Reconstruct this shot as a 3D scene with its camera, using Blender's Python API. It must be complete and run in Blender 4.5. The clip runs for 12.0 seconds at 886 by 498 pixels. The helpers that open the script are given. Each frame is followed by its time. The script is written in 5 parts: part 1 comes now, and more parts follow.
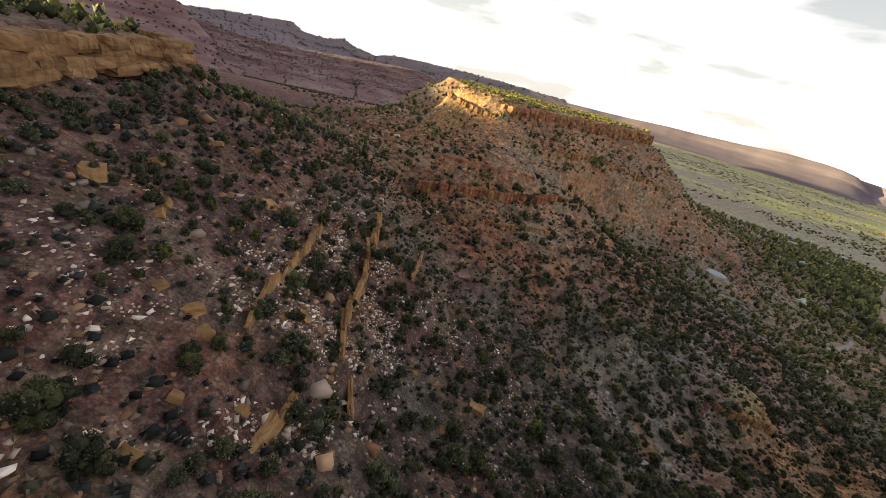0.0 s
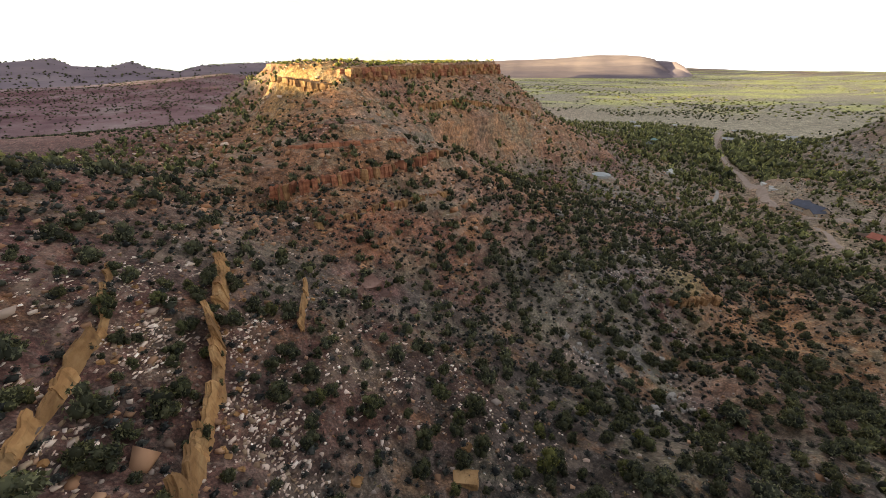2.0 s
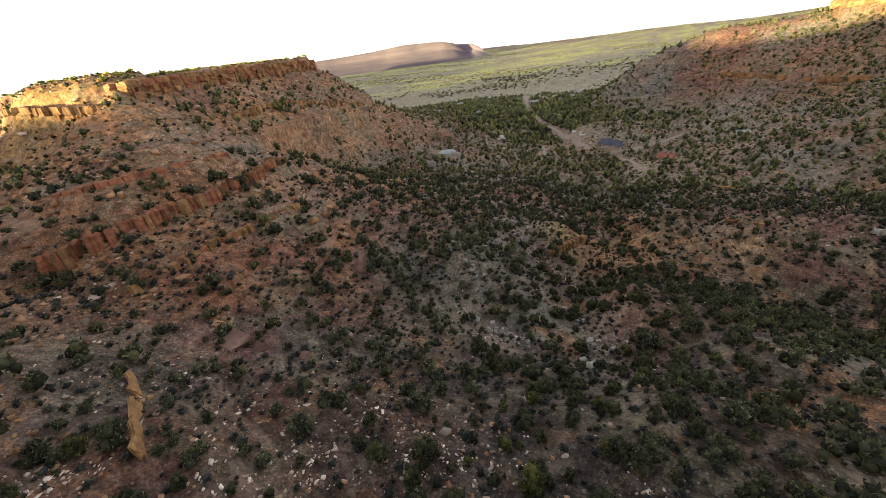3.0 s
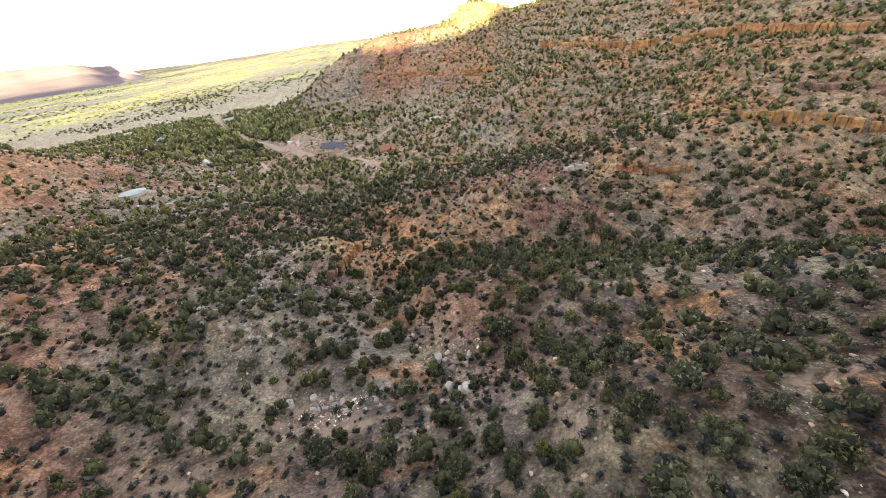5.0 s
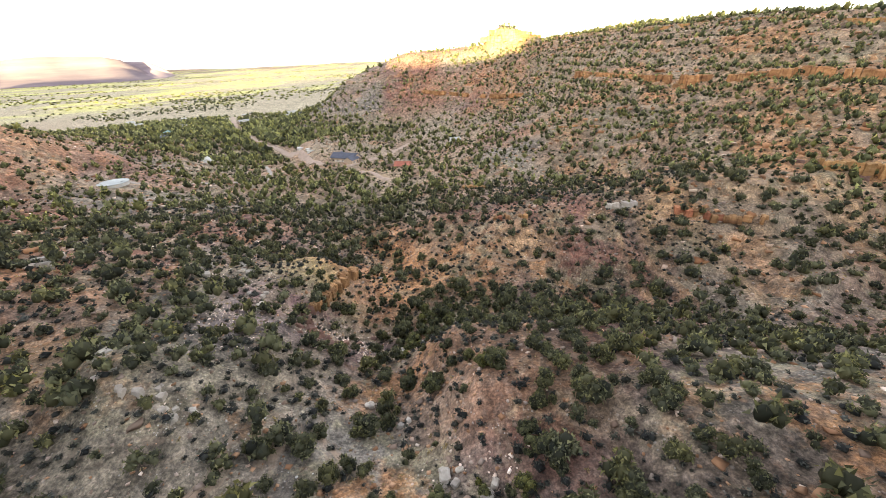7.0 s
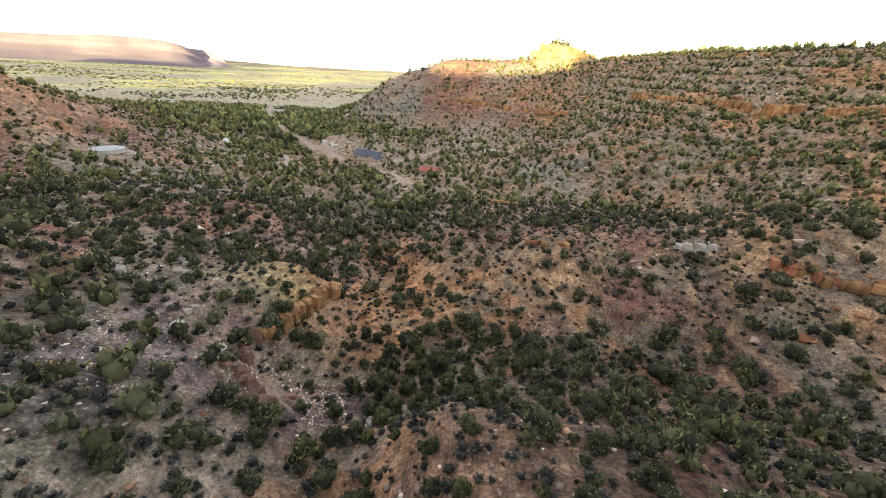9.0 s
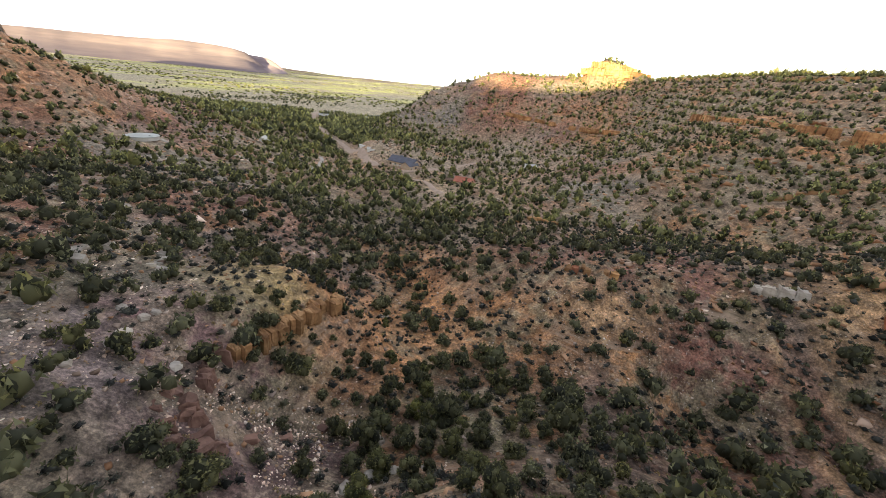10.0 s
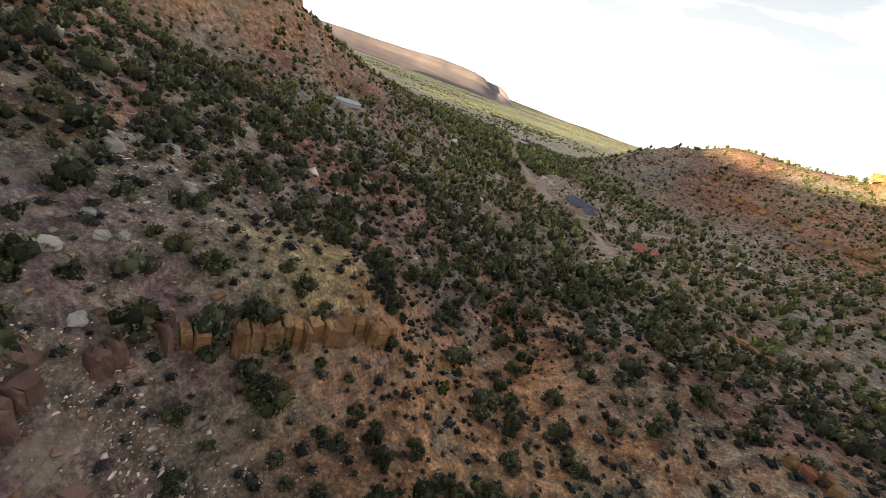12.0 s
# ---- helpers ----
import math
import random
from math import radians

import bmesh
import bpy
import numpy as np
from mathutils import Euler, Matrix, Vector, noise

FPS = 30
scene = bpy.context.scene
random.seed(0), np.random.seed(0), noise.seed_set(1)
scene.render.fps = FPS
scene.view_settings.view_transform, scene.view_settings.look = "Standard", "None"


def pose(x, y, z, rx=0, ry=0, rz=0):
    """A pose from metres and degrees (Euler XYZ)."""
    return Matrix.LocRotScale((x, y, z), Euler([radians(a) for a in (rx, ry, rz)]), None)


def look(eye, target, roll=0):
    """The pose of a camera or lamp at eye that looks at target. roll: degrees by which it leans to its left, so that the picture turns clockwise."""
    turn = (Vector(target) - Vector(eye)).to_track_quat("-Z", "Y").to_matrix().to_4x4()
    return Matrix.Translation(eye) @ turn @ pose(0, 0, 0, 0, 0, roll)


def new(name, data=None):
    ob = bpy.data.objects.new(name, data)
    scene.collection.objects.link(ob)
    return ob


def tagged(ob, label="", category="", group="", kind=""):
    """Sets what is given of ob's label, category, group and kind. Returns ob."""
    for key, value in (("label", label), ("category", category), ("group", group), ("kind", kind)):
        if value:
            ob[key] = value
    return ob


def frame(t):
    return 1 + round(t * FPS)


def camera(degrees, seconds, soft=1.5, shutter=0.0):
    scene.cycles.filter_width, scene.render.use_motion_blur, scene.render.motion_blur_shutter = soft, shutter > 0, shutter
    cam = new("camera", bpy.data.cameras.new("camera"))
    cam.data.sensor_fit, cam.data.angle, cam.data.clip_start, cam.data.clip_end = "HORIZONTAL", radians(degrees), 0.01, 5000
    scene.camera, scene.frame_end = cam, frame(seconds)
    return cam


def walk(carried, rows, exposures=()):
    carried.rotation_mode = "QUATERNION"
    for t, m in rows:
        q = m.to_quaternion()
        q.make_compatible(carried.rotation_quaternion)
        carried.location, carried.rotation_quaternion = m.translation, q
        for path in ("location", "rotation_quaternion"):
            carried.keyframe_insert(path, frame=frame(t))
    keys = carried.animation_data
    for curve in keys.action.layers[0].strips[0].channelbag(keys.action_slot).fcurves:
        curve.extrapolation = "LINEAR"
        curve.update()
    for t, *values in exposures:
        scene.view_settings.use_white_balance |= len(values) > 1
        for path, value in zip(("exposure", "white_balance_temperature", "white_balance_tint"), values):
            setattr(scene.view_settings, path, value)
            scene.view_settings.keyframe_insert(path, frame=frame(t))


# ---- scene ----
cam = camera(97.0, 12.0, soft=0.75)
PATH = [
    (0, (8.97, -4.12, 2.43), (0.170, -1.711, -1.659), 15.37),
    (0.5, (2.57, -1.34, 0.43), (-6.162, 1.107, -3.799), 11.73),
    (1, (-3.69, 1.29, -1.62), (-12.245, 4.244, -5.864), 6.83),
    (1.5, (-10.09, 3.28, -3.63), (-18.288, 7.102, -7.902), 3.52),
    (2, (-16.33, 5.72, -5.92), (-24.067, 10.398, -10.192), -0.23),
    (2.5, (-22.57, 8.23, -8.37), (-29.470, 13.971, -12.774), -4.39),
    (3, (-28.48, 11.18, -11.01), (-33.919, 18.250, -15.528), -7.51),
    (3.5, (-33.64, 14.91, -13.45), (-37.099, 23.174, -17.886), -8.96),
    (3.7, (-35.62, 16.68, -14.41), (-38.302, 25.239, -18.836), -9.73),
    (5.3, (-45.80, 34.10, -21.53), (-45.065, 42.711, -26.563), -7.43),
    (5.5, (-46.08, 36.49, -22.40), (-45.233, 45.154, -27.311), -7.10),
    (6, (-46.57, 42.30, -24.42), (-45.876, 51.180, -28.972), -6.70),
    (6.5, (-46.56, 48.35, -26.72), (-46.154, 57.260, -31.243), -4.45),
    (6.7, (-46.51, 50.67, -27.65), (-46.125, 59.595, -32.140), -3.61),
    (8.3, (-44.69, 70.67, -35.29), (-44.465, 79.673, -39.634), 1.24),
    (8.5, (-44.26, 73.17, -36.46), (-44.141, 82.207, -40.740), 2.08),
    (9, (-43.42, 79.38, -39.00), (-43.596, 88.484, -43.126), 3.45),
    (9.5, (-42.82, 85.78, -41.52), (-43.274, 94.909, -45.574), 5.51),
    (10, (-42.17, 92.08, -43.91), (-43.200, 101.245, -47.773), 6.25),
    (10.5, (-41.82, 98.74, -46.29), (-43.483, 107.878, -50.003), 5.55),
    (11, (-42.09, 105.55, -48.33), (-44.200, 114.532, -52.184), 8.41),
    (11.5, (-42.49, 112.11, -50.51), (-45.504, 120.760, -54.516), 13.67),
    (12, (-43.21, 118.54, -52.48), (-47.968, 126.435, -56.348), 19.90),
]
walk(cam, [(t, look(eye, target, roll)) for t, eye, target, roll in PATH],
     [(0.0, 1.66), (0.5, 1.80), (1.5, 1.92), (2.2, 1.96), (3.0, 1.94), (3.7, 2.14), (5.3, 3.24), (6.5, 3.27), (8.3, 3.06), (9.5, 2.74), (10.0, 2.55), (10.5, 2.20), (11.0, 2.04), (12.0, 2.00)])

# ---- light ----
SUN_EL, SUN_AZ = radians(2.4), radians(195.0)
world = bpy.data.worlds.new("sky")
scene.world = world
world.use_nodes = True
nodes, links = world.node_tree.nodes, world.node_tree.links
sky = nodes.new("ShaderNodeTexSky")
sky.sky_type, sky.sun_disc = "NISHITA", False
sky.sun_elevation, sky.sun_rotation = SUN_EL, SUN_AZ
sky.dust_density, sky.ozone_density = 0.6, 2.0
coord = nodes.new("ShaderNodeTexCoord")
stretch = nodes.new("ShaderNodeMapping")
stretch.inputs["Scale"].default_value = (1.0, 1.0, 5.0)
links.new(coord.outputs["Generated"], stretch.inputs["Vector"])
veil = nodes.new("ShaderNodeTexNoise")
veil.inputs["Scale"].default_value, veil.inputs["Detail"].default_value = 2.8, 7.0
links.new(stretch.outputs[0], veil.inputs["Vector"])
ramp = nodes.new("ShaderNodeValToRGB")
ramp.color_ramp.elements[0].position, ramp.color_ramp.elements[1].position = 0.38, 0.52
ramp.color_ramp.elements[0].color, ramp.color_ramp.elements[1].color = (0.45, 0.45, 0.45, 1), (0.98, 0.98, 0.98, 1)
links.new(veil.outputs[0], ramp.inputs[0])
cloud = nodes.new("ShaderNodeMix")
cloud.data_type = "RGBA"
updown = nodes.new("ShaderNodeSeparateXYZ")
links.new(coord.outputs["Generated"], updown.inputs[0])
haze = nodes.new("ShaderNodeValToRGB")
haze.color_ramp.elements[0].position, haze.color_ramp.elements[1].position = 0.02, 0.75
haze.color_ramp.elements[0].color, haze.color_ramp.elements[1].color = (1.0, 0.97, 0.92, 1), (0.22, 0.23, 0.26, 1)
links.new(updown.outputs["Z"], haze.inputs[0])
glow = nodes.new("ShaderNodeMix")
glow.data_type, glow.blend_type = "RGBA", "MULTIPLY"
glow.inputs["Factor"].default_value = 1.0
glow.inputs["B"].default_value = (11.0, 11.0, 11.0, 1)
links.new(haze.outputs[0], glow.inputs["A"])
links.new(glow.outputs["Result"], cloud.inputs["B"])
links.new(ramp.outputs[0], cloud.inputs["Factor"])
links.new(sky.outputs[0], cloud.inputs["A"])
links.new(cloud.outputs["Result"], nodes["Background"].inputs[0])
nodes["Background"].inputs[1].default_value = 0.055
sun = new("sun", bpy.data.lights.new("sun", "SUN"))
sun.data.energy, sun.data.angle, sun.data.color = 5.0, radians(0.6), (1.0, 0.82, 0.44)
to_sun = Vector((math.sin(SUN_AZ) * math.cos(SUN_EL), math.cos(SUN_AZ) * math.cos(SUN_EL), math.sin(SUN_EL)))
sun.matrix_world = look(to_sun * 50, (0, 0, 0))
scene.view_settings.exposure = 0.0

# ---- materials ----
def material(name, rough=0.9):
    m = bpy.data.materials.new(name)
    m.use_nodes = True
    n, l = m.node_tree.nodes, m.node_tree.links
    b = n["Principled BSDF"]
    b.inputs["Roughness"].default_value = rough
    b.inputs["Specular IOR Level"].default_value = 0.2
    return m, n, l, b
def noise_node(n, l, scale, detail=4.0, rough=0.6, vector=None):
    t = n.new("ShaderNodeTexNoise")
    t.inputs["Scale"].default_value, t.inputs["Detail"].default_value, t.inputs["Roughness"].default_value = scale, detail, rough
    if vector is None:
        vector = n.new("ShaderNodeNewGeometry").outputs["Position"]
    l.new(vector, t.inputs["Vector"])
    return t.outputs[0]
def ramp_node(n, l, value, stops):
    r = n.new("ShaderNodeValToRGB")
    while len(r.color_ramp.elements) < len(stops):
        r.color_ramp.elements.new(0.5)
    for e, (p, c) in zip(r.color_ramp.elements, stops):
        e.position, e.color = p, (*c, 1) if len(c) == 3 else c
    l.new(value, r.inputs[0])
    return r.outputs[0]
def mix_node(n, l, a, b, factor, kind="MIX"):
    x = n.new("ShaderNodeMix")
    x.data_type, x.blend_type = "RGBA", kind
    for slot, v in (("A", a), ("B", b), ("Factor", factor)):
        if isinstance(v, (int, float)):
            x.inputs[slot].default_value = v
        elif isinstance(v, tuple):
            x.inputs[slot].default_value = (*v, 1)
        else:
            l.new(v, x.inputs[slot])
    return x.outputs["Result"]
def bump_node(n, l, b, height, strength, distance):
    u = n.new("ShaderNodeBump")
    u.inputs["Strength"].default_value, u.inputs["Distance"].default_value = strength, distance
    l.new(height, u.inputs["Height"])
    l.new(u.outputs[0], b.inputs["Normal"])
def grey(v):
    return (v, v, v)

def soil_material():
    m, n, l, b = material("soil", 0.95)
    at = n.new("ShaderNodeAttribute")
    at.attribute_name = "soil"
    base = at.outputs["Color"]
    sandy = n.new("ShaderNodeAttribute")
    sandy.attribute_name = "stony"
    wide = ramp_node(n, l, noise_node(n, l, 0.09, 5), [(0.3, grey(0.6)), (0.5, grey(1.0)), (0.72, (1.4, 1.38, 1.36))])
    c = mix_node(n, l, base, wide, 1.0, "MULTIPLY")
    olive = ramp_node(n, l, noise_node(n, l, 0.075, 6, 0.68), [(0.50, grey(0)), (0.58, grey(1))])
    c = mix_node(n, l, c, (0.22, 0.20, 0.13), mix_node(n, l, grey(0.0), mix_node(n, l, olive, sandy.outputs["Color"], 1.0, "MULTIPLY"), 0.7))
    sand_at = n.new("ShaderNodeMapping")
    sand_at.inputs["Location"].default_value = (310.0, 120.0, 40.0)
    l.new(n.new("ShaderNodeNewGeometry").outputs["Position"], sand_at.inputs["Vector"])
    sand = ramp_node(n, l, noise_node(n, l, 0.06, 6, 0.7, sand_at.outputs[0]), [(0.54, grey(0)), (0.62, grey(1))])
    c = mix_node(n, l, c, (0.36, 0.175, 0.075), mix_node(n, l, grey(0.0), mix_node(n, l, sand, sandy.outputs["Color"], 1.0, "MULTIPLY"), 0.75))
    litter = ramp_node(n, l, noise_node(n, l, 0.8, 6, 0.7), [(0.48, grey(0)), (0.60, grey(1))])
    c = mix_node(n, l, c, (0.225, 0.185, 0.16), mix_node(n, l, grey(0.0), litter, 0.3))
    dark = ramp_node(n, l, noise_node(n, l, 0.33, 5, 0.65), [(0.54, grey(0)), (0.68, grey(1))])
    c = mix_node(n, l, c, (0.06, 0.052, 0.042), mix_node(n, l, grey(0.0), dark, 0.65))
    fine = ramp_node(n, l, noise_node(n, l, 2.4, 5, 0.75), [(0.36, grey(0.5)), (0.5, grey(0.95)), (0.64, (1.65, 1.6, 1.55))])
    c = mix_node(n, l, c, fine, 1.0, "MULTIPLY")
    mottle = ramp_node(n, l, noise_node(n, l, 0.42, 7, 0.72), [(0.38, grey(0.5)), (0.5, grey(0.95)), (0.62, (1.6, 1.58, 1.55))])
    c = mix_node(n, l, c, mottle, 1.0, "MULTIPLY")
    pos = n.new("ShaderNodeNewGeometry").outputs["Position"]
    layers = n.new("ShaderNodeMapping")
    layers.inputs["Scale"].default_value = (0.035, 0.035, 0.62)
    l.new(pos, layers.inputs["Vector"])
    band = ramp_node(n, l, noise_node(n, l, 1.0, 6, 0.7, layers.outputs[0]), [(0.53, grey(0)), (0.60, grey(1))])
    patch = ramp_node(n, l, noise_node(n, l, 0.11, 5, 0.7), [(0.46, grey(0)), (0.58, grey(1))])
    c = mix_node(n, l, c, (0.37, 0.275, 0.205), mix_node(n, l, grey(0.0), mix_node(n, l, mix_node(n, l, band, patch, 1.0, "MULTIPLY"), sandy.outputs["Color"], 1.0, "MULTIPLY"), 0.75))
    far_mask = n.new("ShaderNodeAttribute")
    far_mask.attribute_name = "stony"
    heights = []
    for size, share, spread in ((1.1, 0.78, 0.24), (2.6, 0.6, 0.30)):
        v = n.new("ShaderNodeTexVoronoi")
        v.inputs["Scale"].default_value = size
        l.new(pos, v.inputs["Vector"])
        chip = ramp_node(n, l, v.outputs["Distance"], [(spread - 0.06, grey(1)), (spread, grey(0))])
        some = n.new("ShaderNodeSeparateColor")
        l.new(v.outputs["Color"], some.inputs[0])
        pick = ramp_node(n, l, some.outputs[0], [(share, grey(0)), (share + 0.03, grey(1))])
        clump = ramp_node(n, l, noise_node(n, l, 0.15, 4), [(0.47, grey(0.02)), (0.64, grey(1))])
        stones = mix_node(n, l, mix_node(n, l, chip, pick, 1.0, "MULTIPLY"), clump, 1.0, "MULTIPLY")
        tone = ramp_node(n, l, some.outputs[1], [(0.0, (0.22, 0.12, 0.075)), (0.4, (0.36, 0.29, 0.24)), (0.7, (0.56, 0.52, 0.48)), (0.85, (0.8, 0.79, 0.78))])
        c = mix_node(n, l, c, tone, mix_node(n, l, grey(0.0), mix_node(n, l, stones, far_mask.outputs["Color"], 1.0, "MULTIPLY"), 0.7))
        heights.append(stones)
    stones = mix_node(n, l, heights[0], heights[1], 0.4)
    l.new(c, b.inputs["Base Color"])
    h = n.new("ShaderNodeMath")
    h.operation = "ADD"
    l.new(noise_node(n, l, 0.9, 8, 0.7), h.inputs[0])
    l.new(stones, h.inputs[1])
    bump_node(n, l, b, h.outputs[0], 0.7, 0.35)
    return m
def rock_material(name, low, mid, high, strata=0.9, dark=0.5, spread=0.18):
    m, n, l, b = material(name, 0.9)
    pos = n.new("ShaderNodeNewGeometry").outputs["Position"]
    mp = n.new("ShaderNodeMapping")
    mp.inputs["Scale"].default_value = (spread, spread, strata)
    l.new(pos, mp.inputs["Vector"])
    bands = noise_node(n, l, 1.0, 5, 0.65, mp.outputs[0])
    c = ramp_node(n, l, bands, [(0.28, low), (0.5, mid), (0.74, high)])
    rnd = n.new("ShaderNodeObjectInfo").outputs["Random"]
    c = mix_node(n, l, c, ramp_node(n, l, rnd, [(0.0, grey(0.72)), (0.5, grey(1.0)), (1.0, (1.18, 1.14, 1.08))]), 1.0, "MULTIPLY")
    streak = n.new("ShaderNodeMapping")
    streak.inputs["Scale"].default_value = (1.1, 1.1, 0.12)
    l.new(pos, streak.inputs["Vector"])
    varnish = ramp_node(n, l, noise_node(n, l, 1.0, 4, 0.6, streak.outputs[0]), [(0.5, grey(0)), (0.68, grey(1))])
    c = mix_node(n, l, c, tuple(v * 0.45 for v in low), mix_node(n, l, grey(0.0), varnish, dark))
    l.new(c, b.inputs["Base Color"])
    bump_node(n, l, b, mix_node(n, l, bands, noise_node(n, l, 2.5, 7, 0.7), 0.6), 0.8, 0.16)
    return m
def leaf_material(name, low, high, glow=0.3, single=False):
    m, n, l, b = material(name, 0.75)
    isl = n.new("ShaderNodeNewGeometry").outputs["Random Per Island"]
    c = ramp_node(n, l, isl, [(0.0, low), (0.6, tuple(a * 0.65 + b2 * 0.35 for a, b2 in zip(low, high))), (1.0, high)])
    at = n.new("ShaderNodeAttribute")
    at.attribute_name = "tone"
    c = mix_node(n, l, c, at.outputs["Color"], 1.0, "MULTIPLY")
    if single:
        rnd = n.new("ShaderNodeObjectInfo").outputs["Random"]
        c = mix_node(n, l, c, ramp_node(n, l, rnd, [(0.0, (0.75, 0.75, 0.8)), (0.5, grey(1.0)), (0.85, (1.15, 1.15, 0.95)), (1.0, (1.5, 1.45, 0.85))]), 1.0, "MULTIPLY")
    l.new(c, b.inputs["Base Color"])
    if glow:
        t, x = n.new("ShaderNodeBsdfTranslucent"), n.new("ShaderNodeMixShader")
        l.new(mix_node(n, l, c, (1.6, 1.5, 0.8), 1.0, "MULTIPLY"), t.inputs["Color"])
        x.inputs[0].default_value = glow
        l.new(b.outputs[0], x.inputs[1])
        l.new(t.outputs[0], x.inputs[2])
        l.new(x.outputs[0], n["Material Output"].inputs["Surface"])
    return m
def plain_material(name, colour, rough=0.8, vary=0.25, scale=0.8, metal=0.0):
    m, n, l, b = material(name, rough)
    b.inputs["Metallic"].default_value = metal
    lo, hi = tuple(v * (1 - vary) for v in colour), tuple(min(1, v * (1 + vary)) for v in colour)
    l.new(ramp_node(n, l, noise_node(n, l, scale, 6, 0.65), [(0.3, lo), (0.7, hi)]), b.inputs["Base Color"])
    bump_node(n, l, b, noise_node(n, l, scale * 6, 4), 0.3, 0.05)
    return m
SOIL = soil_material()
TAN = rock_material("tan_sandstone", (0.20, 0.105, 0.05), (0.37, 0.21, 0.092), (0.52, 0.34, 0.17), 0.5, 0.5)
OCHRE = rock_material("ochre_sandstone", (0.15, 0.076, 0.04), (0.30, 0.168, 0.08), (0.43, 0.275, 0.145), 0.7, 0.6)
RED = rock_material("red_sandstone", (0.17, 0.065, 0.04), (0.32, 0.13, 0.075), (0.44, 0.22, 0.12), 0.9, 0.5)
CAP = rock_material("cap_sandstone", (0.17, 0.075, 0.036), (0.35, 0.18, 0.082), (0.50, 0.31, 0.15), 0.55, 0.6)
PINK = rock_material("pink_mudstone", (0.12, 0.068, 0.058), (0.20, 0.12, 0.098), (0.29, 0.19, 0.16), 0.5, 0.5)
PALE = rock_material("pale_boulder", (0.24, 0.21, 0.18), (0.40, 0.365, 0.325), (0.58, 0.55, 0.51), 0.6, 0.3)
# The far rock's mauve cast is distance haze put into the base colour.
HAZED_ROCK = rock_material("hazed_far_rock", (0.19, 0.155, 0.185), (0.235, 0.19, 0.215), (0.30, 0.24, 0.25), 0.05, 0.0, 0.004)
SCARP = rock_material("dark_scarp_rock", (0.15, 0.078, 0.086), (0.25, 0.145, 0.148), (0.37, 0.29, 0.27), 0.10, 0.25, 0.012)
JUNIPER = leaf_material("juniper_leaf", (0.034, 0.040, 0.028), (0.215, 0.22, 0.125))
JUNIPER_SINGLE = leaf_material("juniper_crown", (0.030, 0.036, 0.025), (0.185, 0.19, 0.10), single=True)
SAGE = leaf_material("sage_leaf", (0.028, 0.031, 0.032), (0.125, 0.132, 0.122))
GRASS = leaf_material("dry_grass", (0.16, 0.13, 0.07), (0.34, 0.28, 0.17))
STONE = leaf_material("loose_stone", (0.20, 0.14, 0.105), (0.42, 0.35, 0.30), 0)
BARK = plain_material("bark", (0.14, 0.10, 0.075), 0.95, 0.4, 4.0)
DIRT_ROAD = plain_material("dirt_road", (0.37, 0.285, 0.235), 0.95, 0.22, 0.3)
PAVED = plain_material("worn_asphalt", (0.34, 0.31, 0.28), 0.9, 0.2, 0.3)

